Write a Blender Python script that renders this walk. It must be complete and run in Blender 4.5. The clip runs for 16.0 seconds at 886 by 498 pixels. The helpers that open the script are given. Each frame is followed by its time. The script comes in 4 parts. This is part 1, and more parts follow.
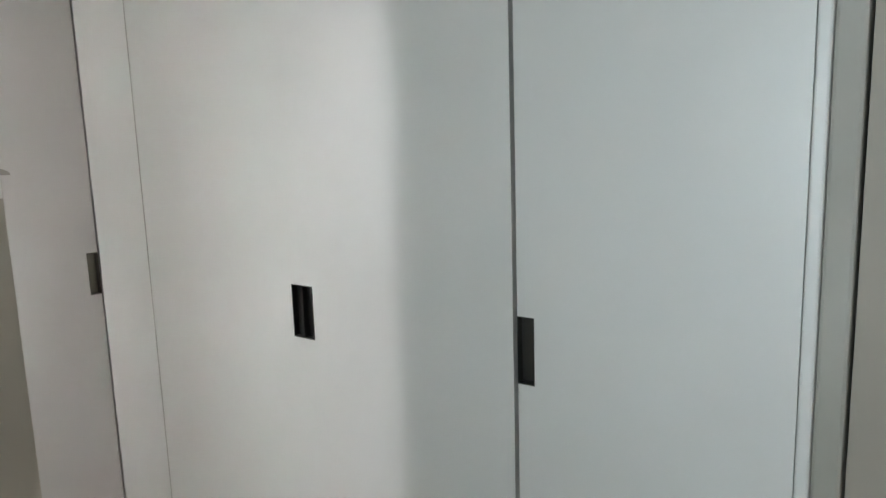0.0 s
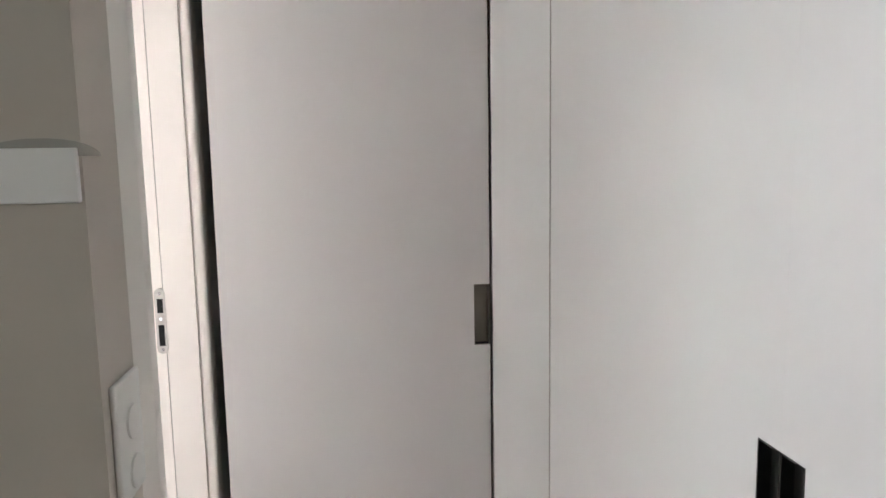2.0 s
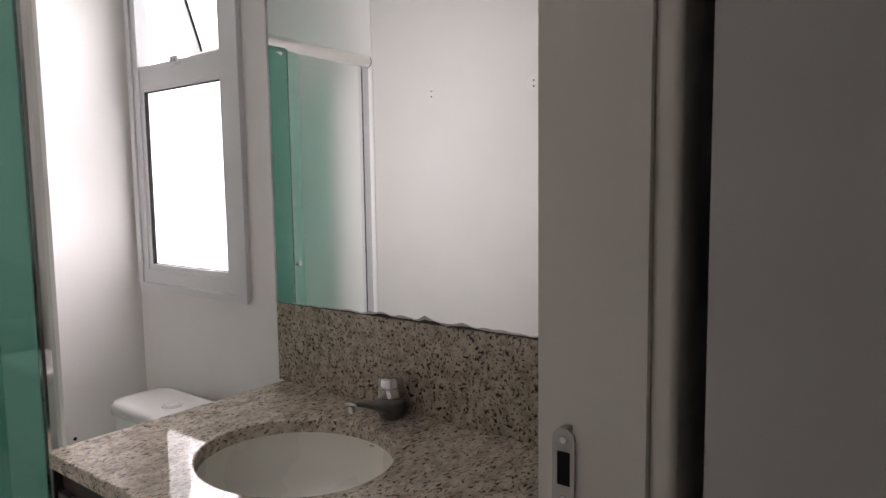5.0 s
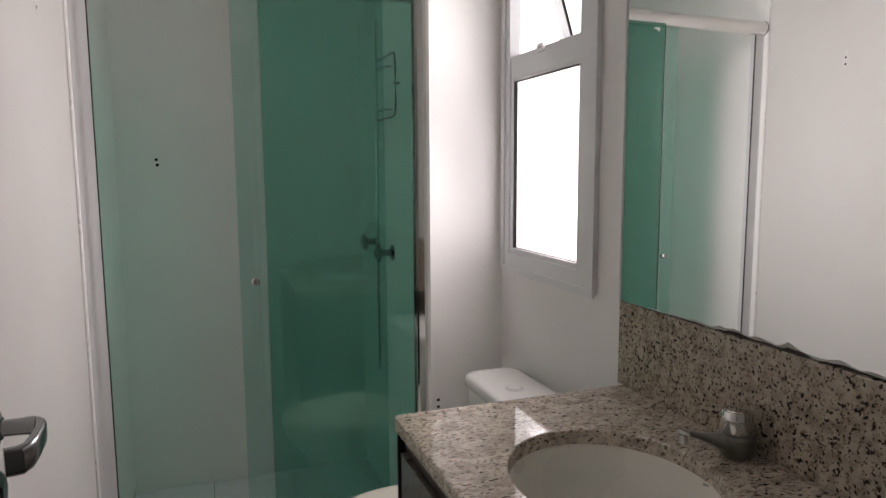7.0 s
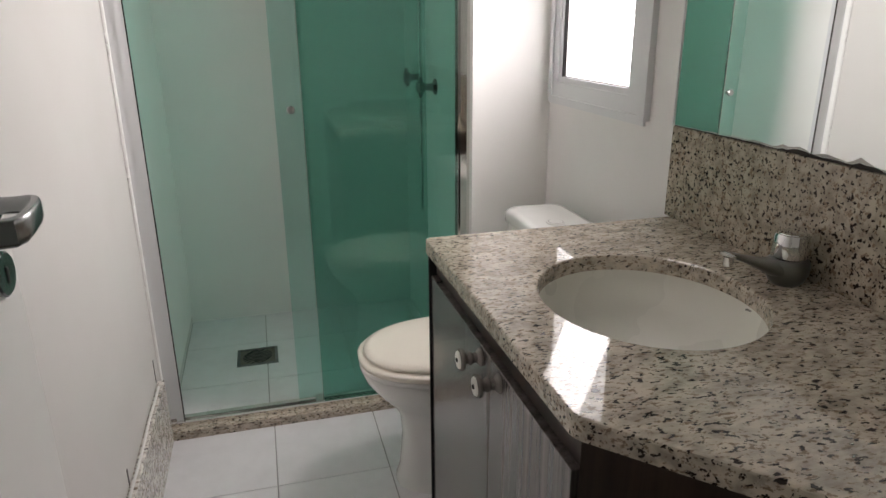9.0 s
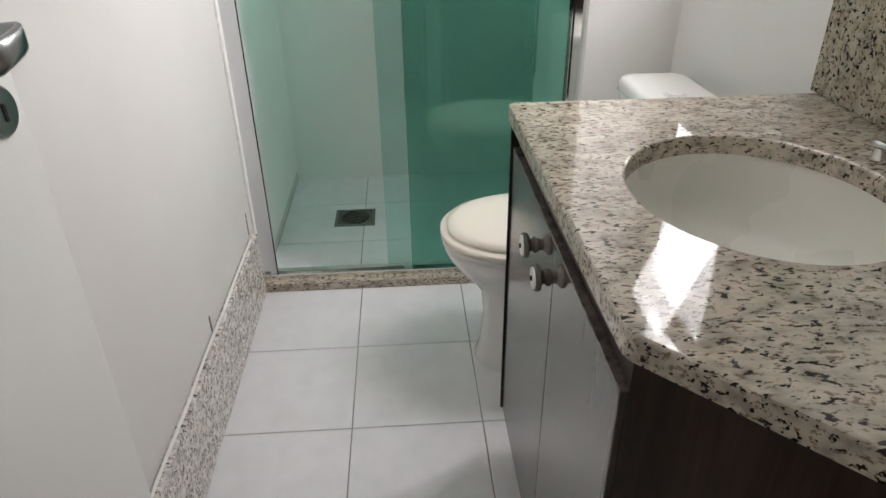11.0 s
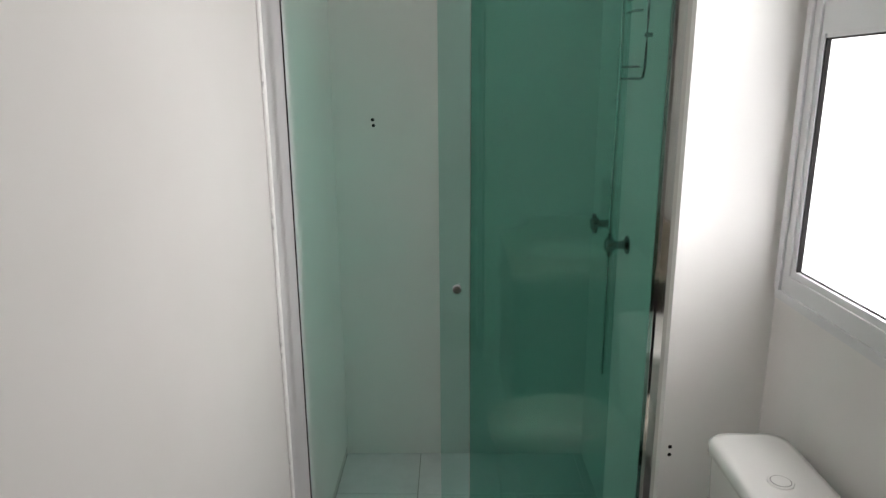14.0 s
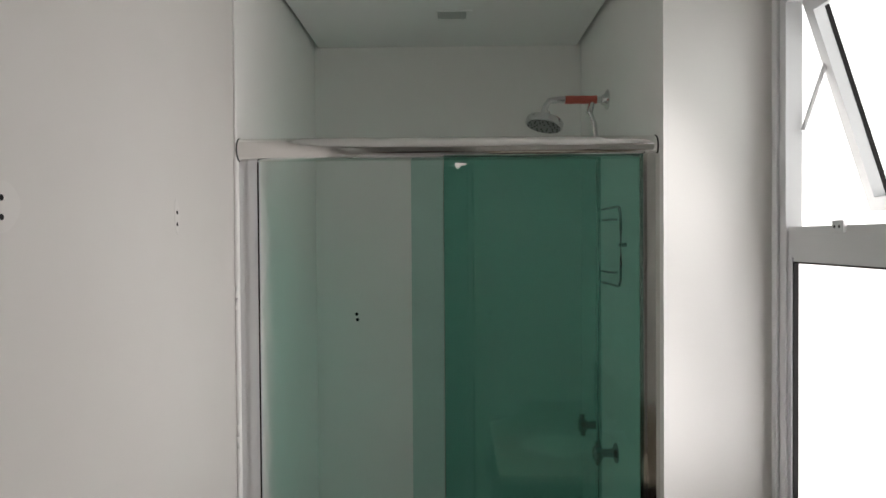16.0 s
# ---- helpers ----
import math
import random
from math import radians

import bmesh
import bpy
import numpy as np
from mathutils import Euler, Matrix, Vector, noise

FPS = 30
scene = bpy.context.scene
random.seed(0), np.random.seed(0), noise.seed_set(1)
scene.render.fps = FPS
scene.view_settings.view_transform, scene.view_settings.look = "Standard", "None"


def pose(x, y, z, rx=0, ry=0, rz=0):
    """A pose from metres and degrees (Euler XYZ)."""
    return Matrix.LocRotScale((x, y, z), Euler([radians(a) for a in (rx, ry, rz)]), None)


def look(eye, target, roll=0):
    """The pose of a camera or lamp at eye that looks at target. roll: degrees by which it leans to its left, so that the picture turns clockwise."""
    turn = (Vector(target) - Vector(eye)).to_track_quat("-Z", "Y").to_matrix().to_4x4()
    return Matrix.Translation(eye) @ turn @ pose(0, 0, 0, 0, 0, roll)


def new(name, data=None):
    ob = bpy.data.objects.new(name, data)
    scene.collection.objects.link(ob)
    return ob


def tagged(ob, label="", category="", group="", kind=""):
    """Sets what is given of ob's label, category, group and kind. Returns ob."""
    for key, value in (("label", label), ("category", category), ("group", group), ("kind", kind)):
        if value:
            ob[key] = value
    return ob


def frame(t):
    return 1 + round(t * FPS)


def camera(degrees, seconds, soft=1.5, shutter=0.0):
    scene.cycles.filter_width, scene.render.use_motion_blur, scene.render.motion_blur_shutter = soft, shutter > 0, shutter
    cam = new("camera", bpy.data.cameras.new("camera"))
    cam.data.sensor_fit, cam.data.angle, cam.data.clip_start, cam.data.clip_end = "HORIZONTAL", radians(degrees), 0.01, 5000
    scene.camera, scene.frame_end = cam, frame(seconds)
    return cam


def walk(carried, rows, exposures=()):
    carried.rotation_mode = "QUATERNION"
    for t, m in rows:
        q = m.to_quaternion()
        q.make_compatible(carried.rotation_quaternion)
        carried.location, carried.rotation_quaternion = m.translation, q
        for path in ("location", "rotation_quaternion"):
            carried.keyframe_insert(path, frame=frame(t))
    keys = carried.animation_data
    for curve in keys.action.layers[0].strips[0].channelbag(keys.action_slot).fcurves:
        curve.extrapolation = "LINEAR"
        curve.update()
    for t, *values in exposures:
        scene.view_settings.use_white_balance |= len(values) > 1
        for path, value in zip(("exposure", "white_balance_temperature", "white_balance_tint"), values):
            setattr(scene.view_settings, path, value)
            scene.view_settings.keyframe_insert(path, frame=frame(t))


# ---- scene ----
cam = camera(67.1, 16.0, shutter=0.0)
PATH = [
    (0, (-0.452, -0.857, 1.425), (1.134, 0.325, 1.124), -1.8),
    (0.5, (-0.169, -0.711, 1.409), (1.058, 0.841, 1.121), -2.6),
    (1, (-0.006, -0.532, 1.408), (0.901, 1.229, 1.138), -1.9),
    (1.5, (0.155, -0.356, 1.406), (0.708, 1.548, 1.147), -1.1),
    (2, (0.247, -0.172, 1.387), (0.503, 1.797, 1.142), -1.0),
    (2.2, (0.261, -0.092, 1.384), (0.443, 1.885, 1.144), -1.2),
    (2.7, (0.279, 0.088, 1.378), (0.279, 2.076, 1.159), -1.2),
    (3, (0.268, 0.199, 1.361), (0.147, 2.183, 1.150), -1.0),
    (3.5, (0.249, 0.334, 1.368), (-0.114, 2.288, 1.152), -1.1),
    (4, (0.196, 0.472, 1.369), (-0.447, 2.355, 1.16), -1.2),
    (4.5, (0.147, 0.587, 1.362), (-0.752, 2.363, 1.169), -0.9),
    (5, (0.105, 0.699, 1.357), (-1.107, 2.279, 1.166), -0.8),
    (7.3, (0.063, 0.852, 1.381), (-1.818, 1.479, 1.117), -0.1),
    (7.5, (0.059, 0.85, 1.374), (-1.824, 1.459, 1.091), 0.0),
    (8, (0.048, 0.88, 1.352), (-1.83, 1.44, 0.954), -0.4),
    (8.5, (0.044, 0.901, 1.316), (-1.813, 1.427, 0.792), -0.5),
    (9, (0.023, 0.913, 1.278), (-1.807, 1.405, 0.637), -0.4),
    (9.5, (-0.03, 0.965, 1.256), (-1.831, 1.403, 0.505), -0.7),
    (10, (-0.071, 0.997, 1.228), (-1.85, 1.325, 0.376), -0.8),
    (10.2, (-0.078, 1.005, 1.223), (-1.847, 1.287, 0.333), -0.8),
    (12.3, (-0.13, 1.044, 1.298), (-1.832, 0.987, 0.25), -0.7),
    (12.5, (-0.179, 1.022, 1.349), (-1.879, 0.967, 0.299), -0.8),
    (13, (-0.27, 0.973, 1.445), (-2.024, 0.928, 0.484), -1.2),
    (13.5, (-0.324, 0.984, 1.516), (-2.179, 0.932, 0.769), -1.0),
    (14, (-0.364, 0.985, 1.573), (-2.302, 0.963, 1.08), -0.4),
    (14.5, (-0.394, 1.01, 1.616), (-2.374, 0.989, 1.328), -0.1),
    (15, (-0.41, 1.03, 1.654), (-2.4, 1.004, 1.465), -0.2),
    (15.5, (-0.425, 1.039, 1.699), (-2.423, 1.014, 1.602), -0.2),
    (16, (-0.416, 1.056, 1.711), (-2.416, 1.029, 1.68), -0.4),
]
EXPOSURES = [(0, 1.5, 6400, 10), (0.5, 1.52, 6550, 14), (1.0, 1.58, 6400, 18), (1.5, 1.46, 6450, 15), (2.0, 1.68, 6450, 16), (2.5, 1.48, 6400, 17), (3.0, 0.85, 6600, 15), (3.5, 0.1, 6800, 13),
             (4.2, -0.62, 6750, 16), (5.0, -1.2, 6750, 18), (7.5, -1.36, 6900, 18), (8.0, -1.26, 6900, 15), (9.0, -0.82, 6850, 13), (10.0, -0.45, 6650, 11),
             (12.5, -0.42, 6600, 10), (13.3, -0.65, 6600, 10), (14.2, -1.2, 6650, 9), (15.0, -1.6, 6700, 8), (16.0, -1.65, 6800, 10)]
walk(cam, [(t, look(eye, target, roll)) for t, eye, target, roll in PATH], EXPOSURES)

# ---- world and light: overcast day, bathroom window to the north, bedroom window to the south ----
world = bpy.data.worlds.new("world")
scene.world = world
world.use_nodes = True
wn = world.node_tree
sky = wn.nodes.new("ShaderNodeTexSky")
sky.sky_type = "NISHITA"
sky.sun_disc = False
sky.sun_elevation, sky.sun_rotation = radians(50), radians(200)
wn.links.new(sky.outputs[0], wn.nodes["Background"].inputs[0])
wn.nodes["Background"].inputs[1].default_value = 0.12

sun = new("sun", bpy.data.lights.new("sun", "SUN"))
sun.data.energy, sun.data.angle, sun.data.color = 0.8, radians(20), (1.0, 0.97, 0.93)
sun.matrix_world = look((0, -6, 8), (0, 0, 0))


def area_lamp(name, eye, target, w, h, watts, color):
    ob = new(name, bpy.data.lights.new(name, "AREA"))
    ob.data.shape, ob.data.size, ob.data.size_y = "RECTANGLE", w, h
    ob.data.energy, ob.data.color = watts, color
    ob.matrix_world = look(eye, target)
    return ob


area_lamp("window_sky_lower", (-1.65, 1.790, 1.388), (-1.65, 0, 0.75), 0.25, 0.50, 7.6, (1.0, 0.965, 0.985)).data.spread = radians(133)
area_lamp("window_sky_upper", (-1.65, 1.790, 1.985), (-1.65, 0, 1.15), 0.25, 0.46, 7.6, (1.0, 0.965, 0.985)).data.spread = radians(133)
bedroom_sky = area_lamp("window_sky_bedroom", (-2.93, -0.95, 1.45), (0.676, -1.0, 1.35), 1.2, 1.1, 2.5, (0.83, 0.98, 1.06))
bedroom_sky.data.spread = radians(54)
scene.cycles.diffuse_bounces = 8

# ---- materials ----


def material(name, color=(0.8, 0.8, 0.8), rough=0.5, metal=0.0, spec=0.5):
    mat = bpy.data.materials.new(name)
    mat.use_nodes = True
    b = mat.node_tree.nodes["Principled BSDF"]
    b.inputs["Base Color"].default_value = (*color, 1)
    b.inputs["Roughness"].default_value = rough
    b.inputs["Metallic"].default_value = metal
    b.inputs["Specular IOR Level"].default_value = spec
    return mat, mat.node_tree, b


def coords(nt, scale=(1, 1, 1)):
    geo = nt.nodes.new("ShaderNodeNewGeometry")
    mp = nt.nodes.new("ShaderNodeMapping")
    mp.inputs["Scale"].default_value = scale
    nt.links.new(geo.outputs["Position"], mp.inputs["Vector"])
    return mp.outputs[0]


def noise_tex(nt, vec, scale, detail=4.0, rough=0.55):
    n = nt.nodes.new("ShaderNodeTexNoise")
    n.inputs["Scale"].default_value, n.inputs["Detail"].default_value, n.inputs["Roughness"].default_value = scale, detail, rough
    nt.links.new(vec, n.inputs["Vector"])
    return n.outputs["Fac"]


def ramp(nt, fac, stops):
    r = nt.nodes.new("ShaderNodeValToRGB")
    e = r.color_ramp.elements
    while len(e) < len(stops):
        e.new(0.5)
    for el, (pos, col) in zip(e, stops):
        el.position, el.color = pos, (*col, 1)
    nt.links.new(fac, r.inputs[0])
    return r.outputs[0]


def mix(nt, fac, a, b, mode="MIX"):
    n = nt.nodes.new("ShaderNodeMix")
    n.data_type, n.blend_type = "RGBA", mode
    for sock, v in ((n.inputs[0], fac), (n.inputs[6], a), (n.inputs[7], b)):
        if isinstance(v, (int, float)):
            sock.default_value = v
        elif isinstance(v, tuple):
            sock.default_value = (*v, 1)
        else:
            nt.links.new(v, sock)
    return n.outputs[2]


def bump(nt, b, height, strength, distance=0.002):
    n = nt.nodes.new("ShaderNodeBump")
    n.inputs["Strength"].default_value, n.inputs["Distance"].default_value = strength, distance
    nt.links.new(height, n.inputs["Height"])
    nt.links.new(n.outputs[0], b.inputs["Normal"])


def vary_rough(nt, b, fac, lo, hi):
    m = nt.nodes.new("ShaderNodeMapRange")
    m.inputs["To Min"].default_value, m.inputs["To Max"].default_value = lo, hi
    nt.links.new(fac, m.inputs["Value"])
    nt.links.new(m.outputs[0], b.inputs["Roughness"])


def paint(name, a, c, rough, grain=180.0, relief=0.12):
    """Rolled paint: large uneven patches and the fine stipple of the roller."""
    mat, nt, b = material(name, a, rough, spec=0.35)
    v = coords(nt)
    big = noise_tex(nt, v, 2.3, 3)
    fine = noise_tex(nt, v, grain, 2)
    nt.links.new(mix(nt, ramp(nt, big, [(0.35, (0, 0, 0)), (0.7, (1, 1, 1))]), a, c), b.inputs["Base Color"])
    vary_rough(nt, b, big, rough - 0.06, rough + 0.08)
    bump(nt, b, fine, relief, 0.0008)
    return mat


def granite(name, rough=0.028, fine=1.0, dark_from=0.590, light=1.0, warm=1.0):
    """Cream granite with grey clouds, brown and black flecks drawn out along one way."""
    mat, nt, b = material(name, (0.5, 0.47, 0.42), rough, spec=0.46)
    v = coords(nt, (fine, 0.48 * fine, 0.9 * fine))
    warp = noise_tex(nt, v, 38, 2)
    add = nt.nodes.new("ShaderNodeVectorMath")
    add.operation = "MULTIPLY_ADD"
    comb = nt.nodes.new("ShaderNodeCombineXYZ")
    for i in range(3):
        nt.links.new(warp, comb.inputs[i])
    nt.links.new(comb.outputs[0], add.inputs[0])
    add.inputs[1].default_value = (0.008, 0.008, 0.008)
    nt.links.new(v, add.inputs[2])
    w = add.outputs[0]
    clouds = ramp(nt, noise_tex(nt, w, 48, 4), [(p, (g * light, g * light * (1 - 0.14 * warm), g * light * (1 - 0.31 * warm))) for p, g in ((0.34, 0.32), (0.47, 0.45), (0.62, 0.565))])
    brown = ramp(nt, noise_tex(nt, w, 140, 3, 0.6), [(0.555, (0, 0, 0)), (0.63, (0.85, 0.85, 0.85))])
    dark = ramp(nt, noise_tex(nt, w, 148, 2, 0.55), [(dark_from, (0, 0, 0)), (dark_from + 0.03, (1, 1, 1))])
    c = mix(nt, brown, clouds, (0.19, 0.13, 0.085))
    c = mix(nt, dark, c, (0.028, 0.020, 0.016))
    nt.links.new(c, b.inputs["Base Color"])
    vary_rough(nt, b, noise_tex(nt, v, 9, 3), rough, rough + 0.025)
    return mat


def wood(name, dark, light, rough, axis=(16, 16, 0.7)):
    mat, nt, b = material(name, dark, rough, spec=0.5)
    v = coords(nt, axis)
    g = noise_tex(nt, v, 6, 5, 0.65)
    streak = noise_tex(nt, v, 1.4, 3)
    c = mix(nt, ramp(nt, g, [(0.3, (0, 0, 0)), (0.72, (1, 1, 1))]), dark, light)
    c = mix(nt, 0.45, c, mix(nt, ramp(nt, streak, [(0.35, (0, 0, 0)), (0.65, (1, 1, 1))]), dark, light))
    nt.links.new(c, b.inputs["Base Color"])
    vary_rough(nt, b, g, rough, rough + 0.08)
    bump(nt, b, g, 0.05, 0.0005)
    return mat


def metal(name, color, rough, scratch=(300, 300, 8)):
    mat, nt, b = material(name, color, rough, 1.0)
    n = noise_tex(nt, coords(nt, scratch), 1.0, 3)
    vary_rough(nt, b, n, rough * 0.92, rough * 1.15)
    return mat


def ceramic(name, color, rough=0.08):
    mat, nt, b = material(name, color, rough, spec=0.55)
    n = noise_tex(nt, coords(nt), 5, 3)
    nt.links.new(mix(nt, n, tuple(x * 0.97 for x in color), color), b.inputs["Base Color"])
    vary_rough(nt, b, n, rough, rough + 0.05)
    return mat


def tile_mat(name, a, c, rough):
    mat, nt, b = material(name, a, rough, spec=0.5)
    info = nt.nodes.new("ShaderNodeObjectInfo")
    v = coords(nt)
    cloud = noise_tex(nt, v, 14, 4)
    base = mix(nt, info.outputs["Random"], a, c)
    nt.links.new(mix(nt, ramp(nt, cloud, [(0.4, (0, 0, 0)), (0.8, (0.35, 0.35, 0.35))]), base, (0.60, 0.59, 0.60)), b.inputs["Base Color"])
    vary_rough(nt, b, cloud, rough, rough + 0.12)
    return mat


def tinted_glass(name, color, gloss=0.9):
    mat = bpy.data.materials.new(name)
    mat.use_nodes = True
    nt = mat.node_tree
    nt.nodes.remove(nt.nodes["Principled BSDF"])
    out = nt.nodes["Material Output"]
    tr = nt.nodes.new("ShaderNodeBsdfTransparent")
    tr.inputs[0].default_value = (*color, 1)
    gl = nt.nodes.new("ShaderNodeBsdfGlossy")
    gl.inputs["Roughness"].default_value = 0.015
    gl.inputs["Color"].default_value = (gloss, gloss, gloss, 1)
    lw = nt.nodes.new("ShaderNodeLayerWeight")
    lw.inputs["Blend"].default_value = 0.5
    pw = nt.nodes.new("ShaderNodeMath")
    pw.operation = "POWER"
    pw.inputs[1].default_value = 5.0
    nt.links.new(lw.outputs["Facing"], pw.inputs[0])
    fr = nt.nodes.new("ShaderNodeMath")
    fr.operation = "MULTIPLY_ADD"
    fr.inputs[1].default_value, fr.inputs[2].default_value = 0.9, 0.055
    nt.links.new(pw.outputs[0], fr.inputs[0])
    ms = nt.nodes.new("ShaderNodeMixShader")
    nt.links.new(fr.outputs[0], ms.inputs[0])
    nt.links.new(tr.outputs[0], ms.inputs[1])
    nt.links.new(gl.outputs[0], ms.inputs[2])
    nt.links.new(ms.outputs[0], out.inputs[0])
    return mat


def glow(name, color, strength):
    mat = bpy.data.materials.new(name)
    mat.use_nodes = True
    nt = mat.node_tree
    nt.nodes.remove(nt.nodes["Principled BSDF"])
    em = nt.nodes.new("ShaderNodeEmission")
    em.inputs[0].default_value, em.inputs[1].default_value = (*color, 1), strength
    nt.links.new(em.outputs[0], nt.nodes["Material Output"].inputs[0])
    return mat


def frosted(name):
    """Acid-etched glass: passes light but no picture."""
    mat = bpy.data.materials.new(name)
    mat.use_nodes = True
    nt = mat.node_tree
    nt.nodes.remove(nt.nodes["Principled BSDF"])
    tl = nt.nodes.new("ShaderNodeBsdfTranslucent")
    tl.inputs[0].default_value = (0.95, 0.95, 0.96, 1)
    gl = nt.nodes.new("ShaderNodeBsdfGlossy")
    gl.inputs["Roughness"].default_value = 0.2
    ms = nt.nodes.new("ShaderNodeMixShader")
    ms.inputs[0].default_value = 0.04
    nt.links.new(tl.outputs[0], ms.inputs[1])
    nt.links.new(gl.outputs[0], ms.inputs[2])
    nt.links.new(ms.outputs[0], nt.nodes["Material Output"].inputs[0])
    return mat


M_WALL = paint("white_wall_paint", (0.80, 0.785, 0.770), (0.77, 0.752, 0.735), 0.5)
# white wall paint, darkened on the south wall to offset strong window light
M_WALL_S = paint("dimmed_white_paint", (0.71, 0.688, 0.668), (0.68, 0.655, 0.632), 0.5)
# bedroom walls: darkened so that little light bounces onto the wardrobes
M_WALL_BED = paint("low_bounce_bedroom_paint", (0.31, 0.268, 0.232), (0.285, 0.246, 0.212), 0.55)
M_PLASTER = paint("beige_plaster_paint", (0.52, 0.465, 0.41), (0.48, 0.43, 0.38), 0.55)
M_PATCH = paint("smoothed_filler", (0.74, 0.72, 0.70), (0.715, 0.69, 0.67), 0.6)
M_SHOWER = paint("glossy_shower_wall", (0.89, 0.885, 0.865), (0.87, 0.86, 0.84), 0.42, 90, 0.05)
M_CEIL = paint("ceiling_paint", (0.86, 0.86, 0.85), (0.84, 0.84, 0.83), 0.6)
M_LACQ = paint("wardrobe_lacquer", (0.62, 0.60, 0.588), (0.59, 0.57, 0.557), 0.34, 420, 0.03)
M_DOOR = paint("door_paint", (0.87, 0.86, 0.84), (0.845, 0.835, 0.81), 0.34, 260, 0.05)
M_TRIM = paint("trim_paint", (0.84, 0.795, 0.745), (0.80, 0.755, 0.705), 0.4, 260, 0.05)
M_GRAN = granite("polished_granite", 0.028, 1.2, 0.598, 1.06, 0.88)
# same stone for the raised back: coarser flecks, darkened for its shade
M_GRAN_SHADE = granite("polished_granite_back_shaded", 0.028, 0.92, 0.578, 0.85, 1.0)
M_GRAN_R = granite("honed_granite", 0.2, 0.95, 0.600, 1.35, 0.4)
M_DARKWOOD = wood("dark_wood", (0.015, 0.0095, 0.007), (0.062, 0.038, 0.027), 0.30)
M_DARKWOOD.node_tree.nodes["Principled BSDF"].inputs["Specular IOR Level"].default_value = 0.25
M_CABDOOR = wood("grey_brown_veneer", (0.040, 0.033, 0.030), (0.19, 0.165, 0.155), 0.19, (26, 26, 0.6))
M_CABDOOR.node_tree.nodes["Principled BSDF"].inputs["Coat Weight"].default_value = 0.3
M_CABDOOR.node_tree.nodes["Principled BSDF"].inputs["Coat Roughness"].default_value = 0.12
M_KNOB = ceramic("glazed_grey_knob", (0.24, 0.215, 0.20), 0.15)
M_SATIN = metal("satin_metal", (0.22, 0.22, 0.205), 0.30)
M_BLACK = material("black_edge", (0.010, 0.008, 0.008), 0.5, spec=0.2)[0]
M_HOLE = material("dark_hole", (0.008, 0.008, 0.008), 0.9)[0]
# near-black for seal and mirror backing, and as painted shade in wardrobe gaps
M_SHADOWGAP = material("dark_seal_and_gap_shade", (0.03, 0.022, 0.018), 0.7)[0]
M_CHROME = metal("chrome", (0.72, 0.72, 0.72), 0.06)
M_ALU = metal("polished_aluminium", (0.78, 0.77, 0.75), 0.085, (6, 300, 300))
M_STEEL = metal("brushed_steel", (0.29, 0.295, 0.30), 0.20)
M_SATINSTEEL = metal("satin_steel", (0.52, 0.50, 0.47), 0.36)
M_DARKMETAL = metal("dark_anodised_metal", (0.10, 0.095, 0.09), 0.35)
M_BRONZE = metal("dull_bronze_metal", (0.22, 0.20, 0.17), 0.4)
M_WHITEALU = paint("white_powder_coat", (0.73, 0.735, 0.745), (0.70, 0.705, 0.715), 0.35, 300, 0.04)
M_CERAMIC = ceramic("white_ceramic", (0.80, 0.79, 0.77))
M_BASIN = ceramic("basin_ceramic", (0.80, 0.79, 0.73), 0.25)
M_SEAT = ceramic("cream_plastic", (0.86, 0.80, 0.71), 0.22)
M_TILE = tile_mat("floor_tile", (0.80, 0.79, 0.81), (0.77, 0.76, 0.78), 0.16)
M_GROUT = paint("grout", (0.33, 0.32, 0.31), (0.27, 0.26, 0.25), 0.85)
M_GLASS = tinted_glass("green_glass", (0.585, 0.83, 0.77))
M_GLASS_S = tinted_glass("pale_green_glass", (0.79, 0.925, 0.90))
M_CLEAR = tinted_glass("window_glass", (0.93, 0.95, 0.95))
M_WHITEPL = ceramic("white_plastic", (0.76, 0.74, 0.70), 0.3)
M_GREYPL = ceramic("grey_plastic", (0.50, 0.51, 0.50), 0.45)
M_RED = ceramic("red_tape", (0.50, 0.10, 0.07), 0.4)
M_FLOORB = wood("bedroom_floor", (0.13, 0.085, 0.05), (0.22, 0.15, 0.09), 0.35, (3, 0.5, 3))
M_SKYGLOW = glow("overcast_sky", (1.0, 0.99, 1.0), 9.0)
M_FROST = frosted("frosted_glass")
# grey of putty and joint; on an end profile it paints in shade
M_PUTTY_SHADE = paint("grey_putty_and_shade", (0.40, 0.38, 0.35), (0.30, 0.28, 0.25), 0.8)
M_RIM = paint("torn_silver_rim", (0.62, 0.61, 0.59), (0.40, 0.39, 0.37), 0.6, 240)
M_CHIP = material("bare_plaster_chip", (0.10, 0.09, 0.085), 0.9)[0]


def mirror_mat():
    mat, nt, b = material("mirror_silver", (0.93, 0.95, 0.94), 0.012, 1.0)
    return mat


M_MIRROR = mirror_mat()

# ---- building helpers ----
ORIGIN = {}


def thing(name, base, label, category, group="", kind=""):
    ob = new(name)
    ob.empty_display_size = 0.05
    ob.location = base
    ORIGIN[ob.name] = Vector(base)
    return tagged(ob, label, category, group, kind)


def finish(bm, name, mat, smooth=False, angle=35):
    bmesh.ops.recalc_face_normals(bm, faces=bm.faces)
    me = bpy.data.meshes.new(name)
    bm.to_mesh(me)
    bm.free()
    me.materials.append(mat)
    if smooth:
        me.shade_smooth()
        me.set_sharp_from_angle(angle=radians(angle))
    return me


